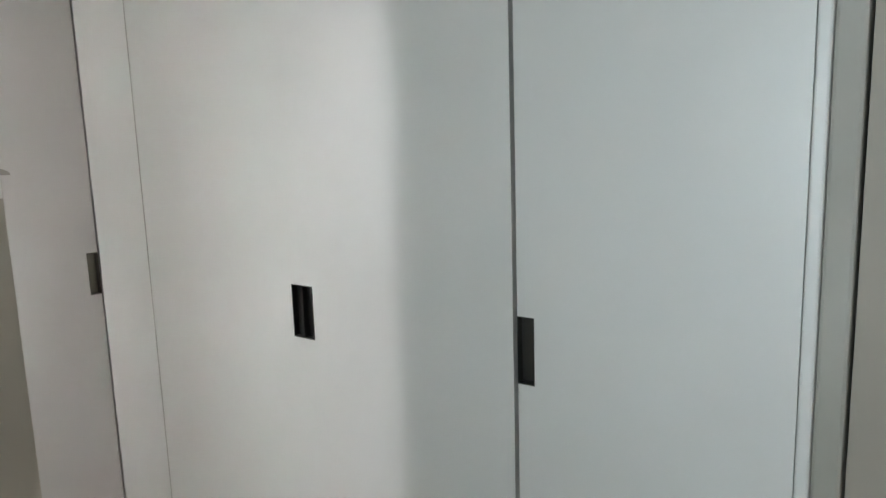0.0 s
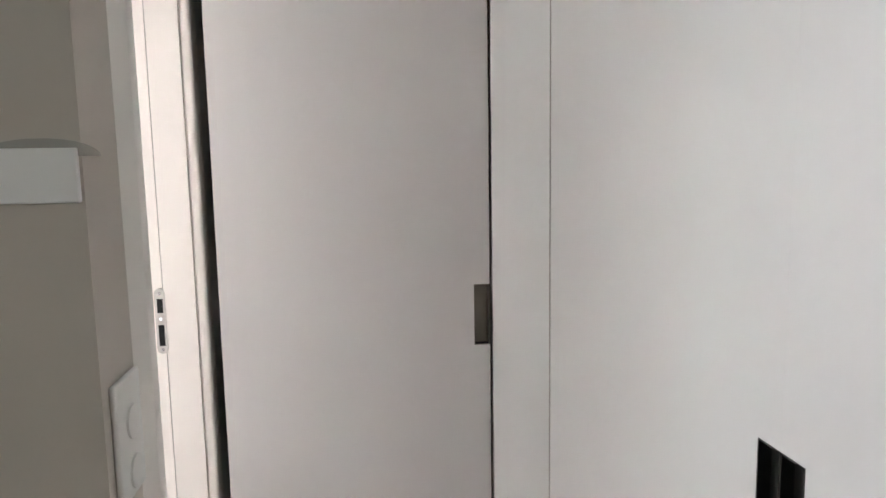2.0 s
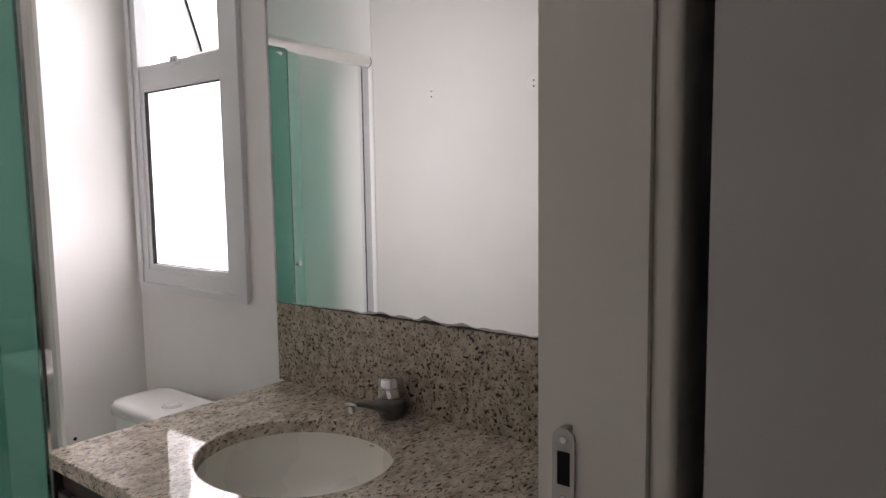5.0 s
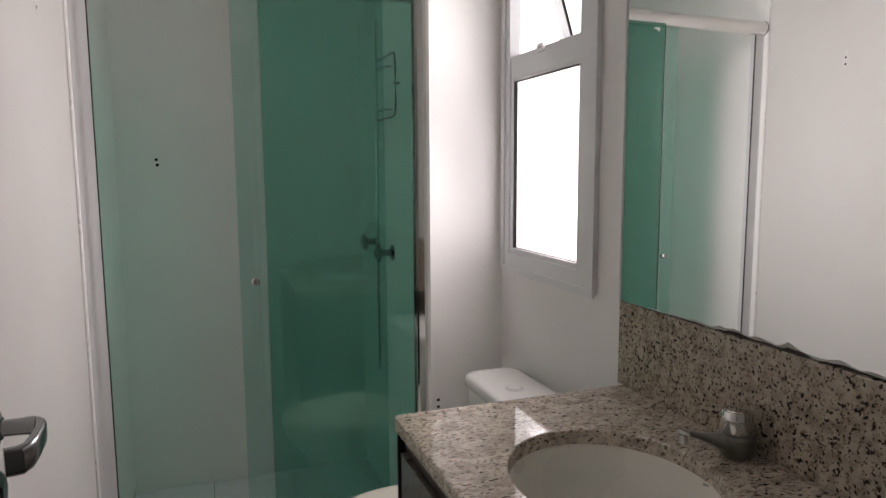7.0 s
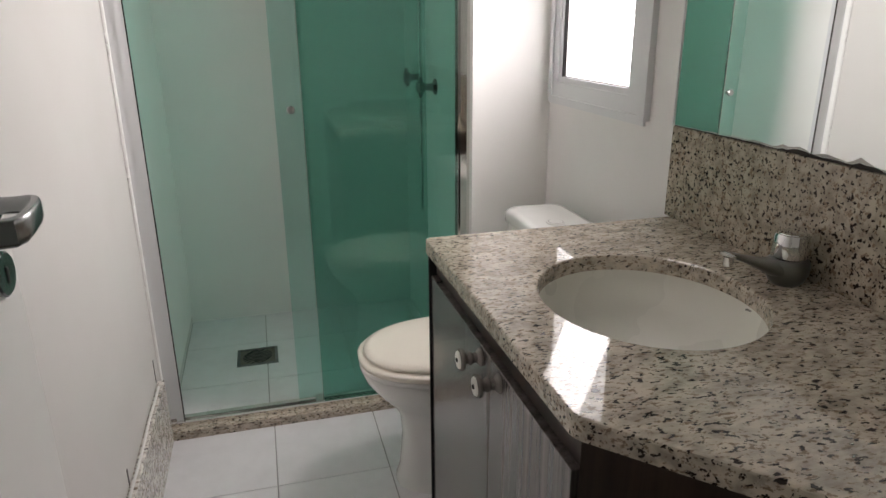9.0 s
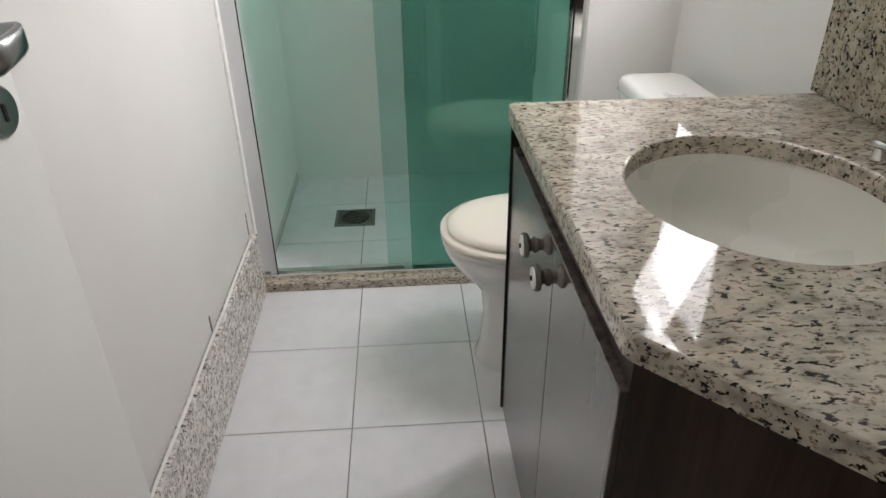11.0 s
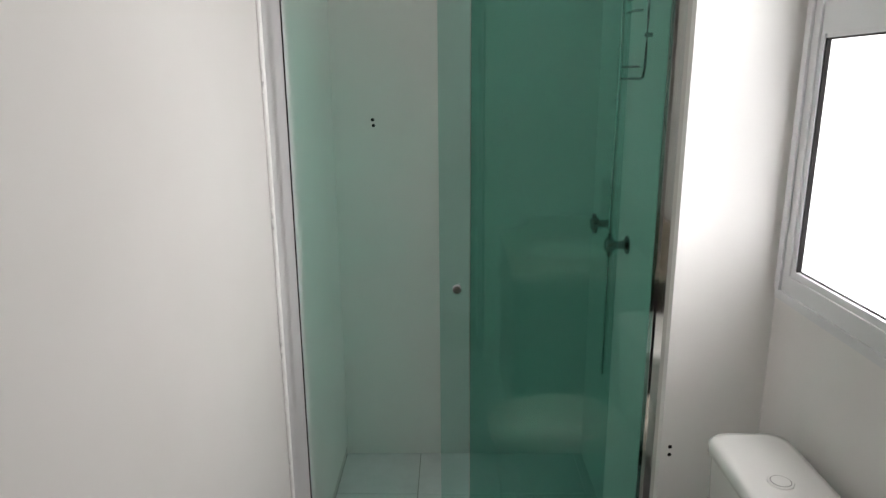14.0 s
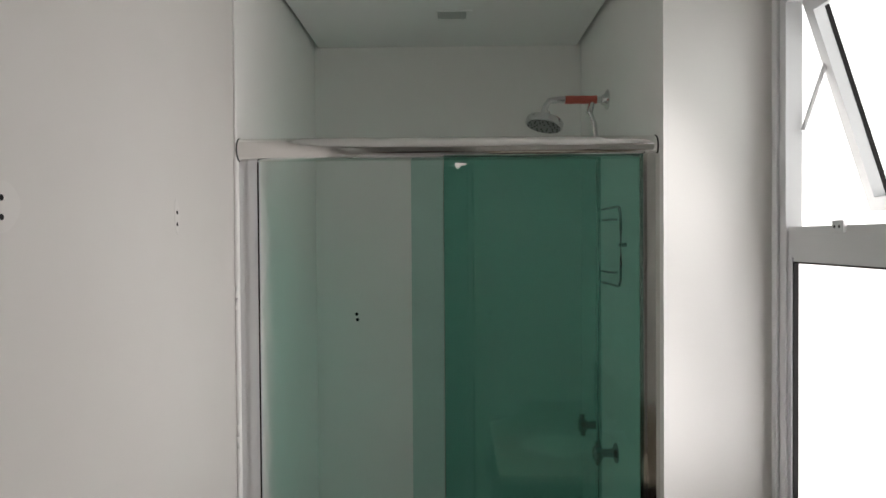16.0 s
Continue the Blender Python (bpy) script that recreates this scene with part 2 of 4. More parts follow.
def part(name, bm, mat, parent, label="", smooth=False, angle=35):
    """A bmesh in world places, as one mesh under a thing or a part."""
    o = ORIGIN[parent.name]
    bmesh.ops.translate(bm, verts=bm.verts, vec=-o)
    ob = new(name, finish(bm, name, mat, smooth, angle))
    ob.parent = parent
    ORIGIN[ob.name] = o
    return tagged(ob, label)


def single(name, bm, mat, label, category, group="", kind="", smooth=False, angle=35):
    """A thing of one mesh, its origin at the middle of its base."""
    zs = [v.co.z for v in bm.verts]
    xs = [v.co.x for v in bm.verts]
    ys = [v.co.y for v in bm.verts]
    o = Vector(((min(xs) + max(xs)) / 2, (min(ys) + max(ys)) / 2, min(zs)))
    bmesh.ops.translate(bm, verts=bm.verts, vec=-o)
    ob = new(name, finish(bm, name, mat, smooth, angle))
    ob.location = o
    ORIGIN[ob.name] = o
    return tagged(ob, label, category, group, kind)


def add_box(bm, x0, x1, y0, y1, z0, z1):
    c = [bm.verts.new((x, y, z)) for z in (z0, z1) for y in (y0, y1) for x in (x0, x1)]
    for f in ((0, 2, 3, 1), (4, 5, 7, 6), (0, 1, 5, 4), (2, 6, 7, 3), (0, 4, 6, 2), (1, 3, 7, 5)):
        bm.faces.new([c[i] for i in f])
    return c


def box(x0, x1, y0, y1, z0, z1, bevel=0.0, seg=2):
    bm = bmesh.new()
    add_box(bm, x0, x1, y0, y1, z0, z1)
    if bevel:
        bmesh.ops.bevel(bm, geom=bm.edges[:], offset=bevel, segments=seg, affect="EDGES", profile=0.5)
    return bm


def boxes(*rows):
    bm = bmesh.new()
    for r in rows:
        add_box(bm, *r)
    return bm


def prism(outline, z0, z1, bevel=0.0, seg=2):
    """An outline in plan raised from z0 to z1."""
    bm = bmesh.new()
    low = [bm.verts.new((x, y, z0)) for x, y in outline]
    top = [bm.verts.new((x, y, z1)) for x, y in outline]
    n = len(outline)
    bm.faces.new(low[::-1])
    bm.faces.new(top)
    for i in range(n):
        bm.faces.new((low[i], low[(i + 1) % n], top[(i + 1) % n], top[i]))
    if bevel:
        bmesh.ops.bevel(bm, geom=bm.edges[:], offset=bevel, segments=seg, affect="EDGES", profile=0.5)
    return bm


def lathe(profile, m, seg=32):
    """A profile of (radius, height) turned round z and set by the matrix m."""
    bm = bmesh.new()
    rings = []
    for r, z in profile:
        if r < 1e-6:
            rings.append([bm.verts.new(m @ Vector((0, 0, z)))])
        else:
            rings.append([bm.verts.new(m @ Vector((r * math.cos(2 * math.pi * k / seg), r * math.sin(2 * math.pi * k / seg), z))) for k in range(seg)])
    for a, b in zip(rings, rings[1:]):
        for k in range(seg):
            q = [a[k % len(a)], a[(k + 1) % len(a)], b[(k + 1) % len(b)], b[k % len(b)]]
            q = list(dict.fromkeys(q))
            if len(q) > 2:
                bm.faces.new(q)
    for r in (rings[0], rings[-1]):
        if len(r) > 2:
            bm.faces.new(r)
    return bm


def tube(points, radius, seg=14, flat=1.0):
    """A round bar along points; radius may be a list. flat squeezes it upwards."""
    bm = bmesh.new()
    pts = [Vector(p) for p in points]
    radii = radius if isinstance(radius, (list, tuple)) else [radius] * len(pts)
    rings = []
    for i, p in enumerate(pts):
        d = (pts[min(i + 1, len(pts) - 1)] - pts[max(i - 1, 0)]).normalized()
        side = d.cross(Vector((0, 0, 1)))
        if side.length < 1e-3:
            side = Vector((1, 0, 0))
        side.normalize()
        up = side.cross(d).normalized()
        rings.append([bm.verts.new(p + radii[i] * (math.cos(2 * math.pi * k / seg) * side + flat * math.sin(2 * math.pi * k / seg) * up)) for k in range(seg)])
    for a, b in zip(rings, rings[1:]):
        for k in range(seg):
            bm.faces.new((a[k], a[(k + 1) % seg], b[(k + 1) % seg], b[k]))
    bm.faces.new(rings[0])
    bm.faces.new(rings[-1])
    return bm


def loft(rings):
    """Rings of equally many points, skinned and closed at both ends."""
    bm = bmesh.new()
    vs = [[bm.verts.new(p) for p in r] for r in rings]
    n = len(vs[0])
    for a, b in zip(vs, vs[1:]):
        for k in range(n):
            bm.faces.new((a[k], a[(k + 1) % n], b[(k + 1) % n], b[k]))
    bm.faces.new(vs[0])
    bm.faces.new(vs[-1])
    return bm


ALONG_Y = pose(0, 0, 0, -90, 0, 0)      # z of a lathe to +y
ALONG_NY = pose(0, 0, 0, 90, 0, 0)      # z of a lathe to -y
ALONG_X = pose(0, 0, 0, 0, 90, 0)       # z of a lathe to +x


def at(x, y, z, turn=None):
    return Matrix.Translation((x, y, z)) @ (turn if turn else Matrix.Identity(4))


CEIL = 2.447
WS, WN = 0.527, 1.815          # bathroom faces, south and north
BX0 = -0.17                   # bathroom face of the door wall
SX, SN = -1.998, 1.555        # shower front, shower's north wall
SB = -2.99                    # shower's back wall
OPEN0, OPEN1 = 0.585, 1.175   # door opening

# ---- structure ----


def wall(name, bm, mat, label):
    return single(name, bm, mat, label, "wall", kind="structure")


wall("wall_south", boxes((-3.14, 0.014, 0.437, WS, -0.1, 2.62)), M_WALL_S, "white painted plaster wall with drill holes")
wall("wall_west", boxes((-3.14, SB, WS, SN, -0.1, 2.62)), M_SHOWER, "pale glossy back wall of the shower")
wall("wall_shower_side", boxes((-3.14, SX, SN, WN, -0.1, 2.62)), M_SHOWER, "pale wall block between shower and window wall")
# north wall with the window opening
WX0, WX1, WZ0, WZ1 = -1.952, -1.425, 1.062, 2.262
wall("wall_north", boxes((SX, WX0, WN, 1.838, -0.1, 2.62), (WX1, 0.02, WN, 1.898, -0.1, 2.62),
                         (WX0, WX1, WN, 1.898, -0.1, WZ0), (WX0, WX1, WN, 1.898, WZ1, 2.62)), M_WALL, "white painted wall around the window")
# wall of the door: a pier to the north behind the wardrobe, a lintel above
wall("wall_east", boxes((BX0, -0.052, OPEN1 + 0.034, WN, -0.1, 2.62), (BX0, -0.052, OPEN0 - 0.03, OPEN1 + 0.034, 2.13, 2.62),
                        (BX0, 0.014, WS, OPEN0 - 0.03, -0.1, 2.62), (-0.052, 0.02, OPEN0 - 0.03, 1.98, 2.13, 2.62)),
     M_WALL, "painted wall with the bathroom doorway")
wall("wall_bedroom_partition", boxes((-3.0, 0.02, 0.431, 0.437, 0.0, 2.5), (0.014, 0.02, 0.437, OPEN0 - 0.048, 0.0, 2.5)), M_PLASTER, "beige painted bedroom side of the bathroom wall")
# unseen bedroom walls, kept dark to hold down bounced light
wall("wall_bedroom_east", boxes((1.25, 1.37, -3.15, 2.1, -0.1, 2.62)), M_WALL_BED, "unseen bedroom wall behind the wardrobes, darkened to cut bounce light")
wall("wall_bedroom_north", boxes((-0.052, 1.25, 1.98, 2.1, -0.1, 2.62)), M_WALL_BED, "unseen bedroom wall behind the wardrobe, darkened to cut bounce light")
wall("wall_bedroom_west", boxes((-3.14, -3.0, -3.15, -1.6, -0.1, 2.62), (-3.14, -3.0, -0.3, 0.431, -0.1, 2.62), (-3.14, -3.0, -1.6, -0.3, -0.1, 0.85), (-3.14, -3.0, -1.6, -0.3, 2.05, 2.62)), M_WALL_BED, "unseen bedroom wall with a window opening, darkened to cut bounce light")
wall("wall_bedroom_south", boxes((-3.0, 1.25, -3.15, -3.0, -0.1, 2.62)), M_WALL_BED, "unseen bedroom wall, darkened to cut bounce light")
single("ceiling", boxes((SB + 0.001, SX, WS + 0.022, SN - 0.018, CEIL, CEIL + 0.02), (SX, BX0 - 0.02, WS + 0.022, WN - 0.02, CEIL, CEIL + 0.02),
                        (-3.14, BX0, WS, WN, CEIL + 0.06, CEIL + 0.14), (-3.14, 1.25, -3.15, 0.431, 2.5, 2.6), (BX0, 1.25, 0.431, 1.98, 2.5, 2.6)),
       M_CEIL, "white plasterboard ceiling with a dark shadow gap", "ceiling", kind="structure")
single("floor_bedroom", boxes((-3.0, 1.25, -3.0, 0.431, -0.1, 0.0), (0.02, 1.25, 0.431, 1.98, -0.1, 0.0)), M_FLOORB, "wooden bedroom floor", "floor", kind="structure")
floor_bath = single("floor", boxes((-2.0, 0.02, WS, WN, -0.1, -0.004)), M_GROUT, "pale square tiles with grey joints", "floor", kind="structure")
floor_shower = single("floor_shower", boxes((SB, -2.088, WS, SN, -0.1, -0.024)), M_GROUT, "pale square shower floor tiles with grey joints", "floor", kind="structure")
# lower sheet: unseen ground, added glowing so the sash pane reflects white
single("backdrop", boxes((-14, 8, 6.0, 6.05, -6, 14), (-14, 8, 2.6, 6.0, -6.05, -6.0), (-14.05, -14, 1.6, 6.0, -6, 14)), M_SKYGLOW, "bright white overcast sky with an added glowing ground sheet", "sky", kind="structure")
single("backdrop_west", boxes((-9.05, -9.0, -8, 1.2, -6, 8)), glow("garden_daylight", (0.75, 0.95, 0.80), 1.2), "pale daylight outside the bedroom window", "sky", kind="structure")

# thin cladding of the shower's south side, with a plain edge
single("wall_shower_cladding", box(SB, -2.036, WS, WS + 0.006, 0.03, 2.53, 0.0015, 1), M_SHOWER, "pale cladding on the side wall of the shower", "wall", kind="structure")
# granite skirting on the south wall, and the shower curb
BH = 0.225
skirting = single("baseboard", box(SX + 0.004, BX0 - 0.70 + 0.02, WS, WS + 0.022, 0.0, BH, 0.003), M_GRAN_R, "speckled granite skirting along the wall", "skirting", kind="structure")
single("baseboard_rear", box(BX0 - 0.679, BX0 - 0.01, WS, WS + 0.012, 0.0, BH, 0.003), M_GRAN_R, "speckled granite skirting behind the open door", "skirting", kind="structure")
single("shower_curb", box(-2.090, SX + 0.002, WS, SN, -0.03, 0.03, 0.004), M_GRAN, "speckled granite curb under the shower screen", "curb", kind="structure")
# white sealant between wall and skirting, broken off near the shower
single("trim_sealant", tube([(x, WS + 0.010, BH + 0.003 + 0.0025 * math.sin(17 * x)) for x in np.linspace(-1.95, -0.88, 40)], 0.0038, 8), M_WALL,
       "white lumpy sealant bead on the skirting", "sealant", kind="structure", smooth=True)

single("trim_sealant_side", tube([(-2.034 + 0.0012 * math.sin(9 * z), WS + 0.003, z) for z in np.linspace(0.24, 1.91, 60)], [0.0042 + 0.0012 * math.sin(23 * k) for k in range(60)], 8), M_WALL,
       "white lumpy sealant bead beside the shower profile", "sealant", kind="structure", smooth=True)

# ---- door frame and door ----
frame_door = thing("door_frame", (-0.1, 1.19, 0), "cream painted door frame with a steel strike plate", "door frame", kind="structure")


def jamb_bm(face, out, rows):
    bm = bmesh.new()
    for x0, x1, d in rows:
        y0, y1 = sorted((face + out * d, face + out * 0.034))
        add_box(bm, x0, x1, y0, y1, 0, 2.1)
    return bm


part("jamb", jamb_bm(OPEN1, 1, [(-0.167, -0.135, 0.008), (-0.131, -0.071, 0.0), (-0.135, -0.131, 0.017)]), M_TRIM, frame_door)
part("jamb", jamb_bm(OPEN0, -1, [(-0.172, -0.135, 0.014), (-0.131, 0.018, 0.0), (-0.135, -0.131, 0.017)]), M_TRIM, frame_door)
part("head", boxes((-0.172, -0.071, OPEN0, OPEN1, 2.1, 2.13)), M_TRIM, frame_door)
# architraves: rounded boards
part("architrave", box(-0.071, -0.050, OPEN1 + 0.004, OPEN1 + 0.055, 0, 2.15, 0.006, 3), M_TRIM, frame_door, smooth=True)
part("architrave", prism([(0.0185, OPEN0 + 0.003), (0.0205, OPEN0 + 0.0015), (0.0255, OPEN0 - 0.012), (0.0300, OPEN0 - 0.0225), (0.0325, OPEN0 - 0.033), (0.0340, OPEN0 - 0.046), (0.0330, OPEN0 - 0.053), (0.0275, OPEN0 - 0.059), (0.0202, OPEN0 - 0.068), (0.0185, OPEN0 - 0.040)], 0, 2.15),
     M_TRIM, frame_door, smooth=True, angle=30)
part("rubber_seal", boxes((-0.1355, -0.1305, OPEN1 + 0.012, OPEN1 + 0.0168, 0, 2.1)), M_SHADOWGAP, frame_door)


def rounded_plate(x0, x1, z0, z1, r, n=8):
    """An upright plate with round ends, as (x, z) points."""
    cx, rr = (x0 + x1) / 2, (x1 - x0) / 2
    pts = [(cx + rr * math.cos(a), z1 - rr + rr * math.sin(a)) for a in np.linspace(0, math.pi, n)]
    return pts + [(cx + rr * math.cos(a), z0 + rr + rr * math.sin(a)) for a in np.linspace(math.pi, 2 * math.pi, n)]


def plate_y(points, y0, y1):
    bm = prism(points, y0, y1)
    for v in bm.verts:
        v.co = Vector((v.co.x, v.co.z, v.co.y))
    return bm


strike = part("strike_plate", plate_y(rounded_plate(-0.1485, -0.1285, 1.030, 1.160, 0.010), OPEN1 - 0.0022, OPEN1 + 0.02), M_SATINSTEEL, frame_door, "worn steel strike plate with two slots")
part("slot", boxes((-0.1435, -0.1325, OPEN1 - 0.003, OPEN1 - 0.0015, 1.112, 1.140)), M_HOLE, strike)
part("slot", boxes((-0.1435, -0.1325, OPEN1 - 0.003, OPEN1 - 0.0015, 1.046, 1.088)), M_HOLE, strike)
for z in (1.150, 1.100, 1.038):
    part("screw", lathe([(0.0, 0.0), (0.0035, 0.0), (0.003, 0.0012), (0, 0.0014)], at(-0.138, OPEN1 - 0.0022, z, ALONG_NY), 12), M_CHROME, strike)

# door leaf: opened into the bathroom, nearly flat against the wall; built along its own x from the hinge
HINGE = Vector((-0.165, 0.600, 0.0))
LEAF = math.degrees(math.atan2(0.022, -0.650))
door = thing("door_1", HINGE, "cream painted bathroom door standing open, with a steel lever handle", "door", kind="structure")


def leaf_part(name, bm, mat, label="", parent=None, smooth=False):
    turn = Matrix.Translation(HINGE) @ Matrix.Rotation(radians(LEAF), 4, "Z")
    bmesh.ops.transform(bm, matrix=turn, verts=bm.verts)
    return part(name, bm, mat, parent if parent else door, label, smooth)


LW = 0.651
leaf_part("leaf", box(0.0, LW, 0.0, 0.030, 0.008, 2.09, 0.0025), M_DOOR)
for z in (0.25, 1.05, 1.85):
    leaf_part("hinge", tube([(-0.004, -0.006, z - 0.04), (-0.004, -0.006, z + 0.04)], 0.006, 10), M_STEEL, smooth=True)
KX = LW - 0.043          # lever and keyhole; the visible face is local -y
rose = leaf_part("rosette", lathe([(0, 0), (0.026, 0), (0.026, 0.004), (0.0235, 0.0062), (0.014, 0.0068), (0.013, 0.012), (0, 0.012)], at(KX, 0.0, 1.095, ALONG_NY)), M_STEEL, "round brushed steel rosette", smooth=True)
LEVER = [(0.0, -0.010, 0.0, 0.0095, 0.0, 0.0095), (0.0, -0.030, 0.0, 0.0095, 0.0, 0.0095), (0.0, -0.043, 0.0, 0.0105, 0.004, 0.0105), (-0.008, -0.052, -0.001, 0.008, 0.008, 0.0125),
         (-0.024, -0.055, -0.004, 0.001, 0.006, 0.0125), (-0.044, -0.054, -0.008, 0.001, 0.006, 0.0135), (-0.060, -0.052, -0.011, 0.002, 0.006, 0.0145), (-0.069, -0.046, -0.012, 0.0045, 0.0055, 0.0152), (-0.073, -0.033, -0.012, 0.005, 0.002, 0.0152)]


def blunt(v, n):
    """A round section for the neck, a squared one for the flat grip."""
    return v if n < 3 else math.copysign(abs(v) ** 0.55, v)


leaf_part("lever", loft([[(KX + dx + rx * blunt(math.cos(a), n), y + ry * blunt(math.cos(a), n), 1.095 + dz + rz * blunt(math.sin(a), n)) for a in np.linspace(0, 2 * math.pi, 28, endpoint=False)]
                         for n, (dx, y, dz, rx, ry, rz) in enumerate(LEVER)]), M_STEEL, "curved brushed steel lever", rose, smooth=True)
key = leaf_part("escutcheon", lathe([(0, 0), (0.026, 0), (0.026, 0.004), (0.0235, 0.0060), (0, 0.0062)], at(KX, 0.0, 1.018, ALONG_NY)), M_STEEL, "round steel keyhole cover", smooth=True)
leaf_part("keyhole", boxes((KX - 0.0022, KX + 0.0022, -0.0074, -0.0060, 1.008, 1.026)), M_HOLE, "", key)

# ---- bedroom side ----
switch = thing("light_switch", (0.02, 0.480, 1.075), "white double switch plate beside the doorway", "switch")
part("plate", box(0.02, 0.0262, 0.446, 0.514, 1.075, 1.194, 0.0025, 3), M_WHITEPL, switch, smooth=True)
for z in (1.148, 1.098):
    part("rocker", lathe([(0, 0), (0.017, 0), (0.0165, 0.002), (0.012, 0.0032), (0, 0.0032)], at(0.0262, 0.484, z, ALONG_X), 24), M_WHITEPL, switch, smooth=True)
single("adhesive_strip", box(-0.62, 0.018, 0.425, 0.431, 1.362, 1.408, 0.0015), M_WALL, "white plastic strip stuck along the wall", "strip")
single("putty_patch", prism([(0.045 * math.cos(a) + (0.005 if math.cos(a) > 0 else 0), 1.4085 + 0.015 * math.sin(a)) for a in np.linspace(0, math.pi, 14)], 0.4285, 0.431), M_PUTTY_SHADE,
       "grey unpainted putty patch above the strip", "patch")
patch = bpy.data.objects["putty_patch"]
for v in patch.data.vertices:
    v.co = Vector((v.co.x, v.co.z, v.co.y))
patch.location = (-0.012, 0.4285, 1.4085)


def panel_hole(axis, u0, u1, z0, z1, d0, d1, hu0, hu1, hz0, hz1):
    """A door panel with a notch for its pull at one edge. axis: the direction that u runs."""
    if hu0 <= u0 + 1e-3:
        pts = [(u0, z0), (u1, z0), (u1, z1), (u0, z1), (u0, hz1), (hu1, hz1), (hu1, hz0), (u0, hz0)]
    else:
        pts = [(u0, z0), (u1, z0), (u1, hz0), (hu0, hz0), (hu0, hz1), (u1, hz1), (u1, z1), (u0, z1)]
    bm = prism(pts, d0, d1)
    for v in bm.verts:
        u, z, d = v.co
        v.co = (u, d, z) if axis == "x" else (d, u, z)
    return bm


def cup(axis, a, b, front, back, c, d, lip):
    """A flush pull: a thin frame, a hollow and its back."""
    bm = bmesh.new()
    w = 0.0022
    s = 1 if back > front else -1
    for r in ((a, a + w, c, d, front - s * lip, back), (b - w, b, c, d, front - s * lip, back), (a + w, b - w, c, c + w, front - s * lip, back), (a + w, b - w, d - w, d, front - s * lip, back),
              (a + w, b - w, c + w, d - w, back - s * 0.003, back)):
        d0, d1 = sorted(r[4:])
        add_box(bm, *((r[0], r[1], d0, d1, r[2], r[3]) if axis == "x" else (d0, d1, r[0], r[1], r[2], r[3])))
    return bm


WH = 2.45
AY = 1.145
w1 = thing("wardrobe", (0.25, 1.5, 0), "pale lacquered wardrobe door with a flush bronze pull", "wardrobe", "bedroom wardrobes")
d1 = part("door", panel_hole("x", -0.020, 0.5125, 0.06, WH, AY, AY + 0.02, 0.480, 0.5125, 1.023, 1.149), M_LACQ, w1)
part("handle", cup("x", 0.480, 0.5125, AY, AY + 0.018, 1.023, 1.149, 0.001), M_BRONZE, d1, "dull bronze flush pull")
# carcass and side panel near-black: shade of the door gaps put into colour
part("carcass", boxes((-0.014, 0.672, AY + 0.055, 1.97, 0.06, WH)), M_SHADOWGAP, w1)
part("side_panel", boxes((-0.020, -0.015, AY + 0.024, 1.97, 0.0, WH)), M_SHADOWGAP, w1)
bend = [((1 - t) ** 2 * 0.605 + 2 * t * (1 - t) * 0.6752 + t * t * 0.6756, (1 - t) ** 2 * 1.030 + 2 * t * (1 - t) * 0.760 + t * t * 0.500) for t in np.linspace(0, 1, 14)]
part("filler", prism([(0.5185, AY + 0.02), (0.5185, AY)] + bend + [(0.6757, AY + 0.02)], 0.0, WH), M_LACQ, w1, "angled corner filler", smooth=True, angle=20)
part("filler_joint", tube([(0.6045, 1.0295, 0.0), (0.6045, 1.0295, WH)], 0.0012, 8), M_PUTTY_SHADE, w1, "thin grey joint of the filler")
part("plinth", boxes((-0.014, 0.5185, AY + 0.03, AY + 0.05, 0.0, 0.06)), M_LACQ, w1)

RX = 0.676
w2 = thing("wardrobe", (1.0, 0.2, 0), "pale lacquered wardrobe doors with black flush pulls", "wardrobe", "bedroom wardrobes")
da = part("door", panel_hole("y", 0.4391, 1.1445, 0.06, WH, RX, RX + 0.02, 0.4395, 0.478, 0.947, 1.087), M_LACQ, w2)
db = part("door", panel_hole("y", -0.186, 0.4389, 0.06, WH, RX, RX + 0.02, 0.400, 0.4385, 0.947, 1.087), M_LACQ, w2)
dc = part("door", panel_hole("y", -0.700, -0.196, 0.06, WH, RX, RX + 0.02, -0.234, -0.196, 0.947, 1.087), M_LACQ, w2)
part("handle", cup("y", 0.4395, 0.478, RX, RX + 0.018, 0.947, 1.087, 0.0006), M_DARKMETAL, da, "black flush pull")
part("handle", cup("y", 0.400, 0.4385, RX, RX + 0.018, 0.947, 1.087, 0.0006), M_DARKMETAL, db, "black flush pull")
part("handle", cup("y", -0.234, -0.196, RX, RX + 0.018, 0.947, 1.087, 0.0006), M_DARKMETAL, dc, "black flush pull")
# near-black too, painting in the shade behind these door gaps
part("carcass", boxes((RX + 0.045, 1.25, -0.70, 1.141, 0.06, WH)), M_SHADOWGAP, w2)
part("plinth", boxes((RX + 0.03, RX + 0.045, -0.70, 1.141, 0.0, 0.06)), M_LACQ, w2)
part("end_profile", box(RX - 0.002, RX + 0.3, -0.722, -0.7012, 0.0, WH, 0.004), M_LACQ, w2)
# grey colour stands for the shade in the recess beside the doors
part("end_profile", box(RX + 0.006, RX + 0.3, -0.765, -0.7225, 0.0, WH, 0.006), M_PUTTY_SHADE, w2, "end profile coloured grey for the shade of a recess")
single("wall_return", boxes((RX + 0.02, 1.25, -3.0, -0.77, 0.0, 2.5)), M_WALL_BED, "wall beside the wardrobe, darkened to cut bounce light", "wall", kind="structure")

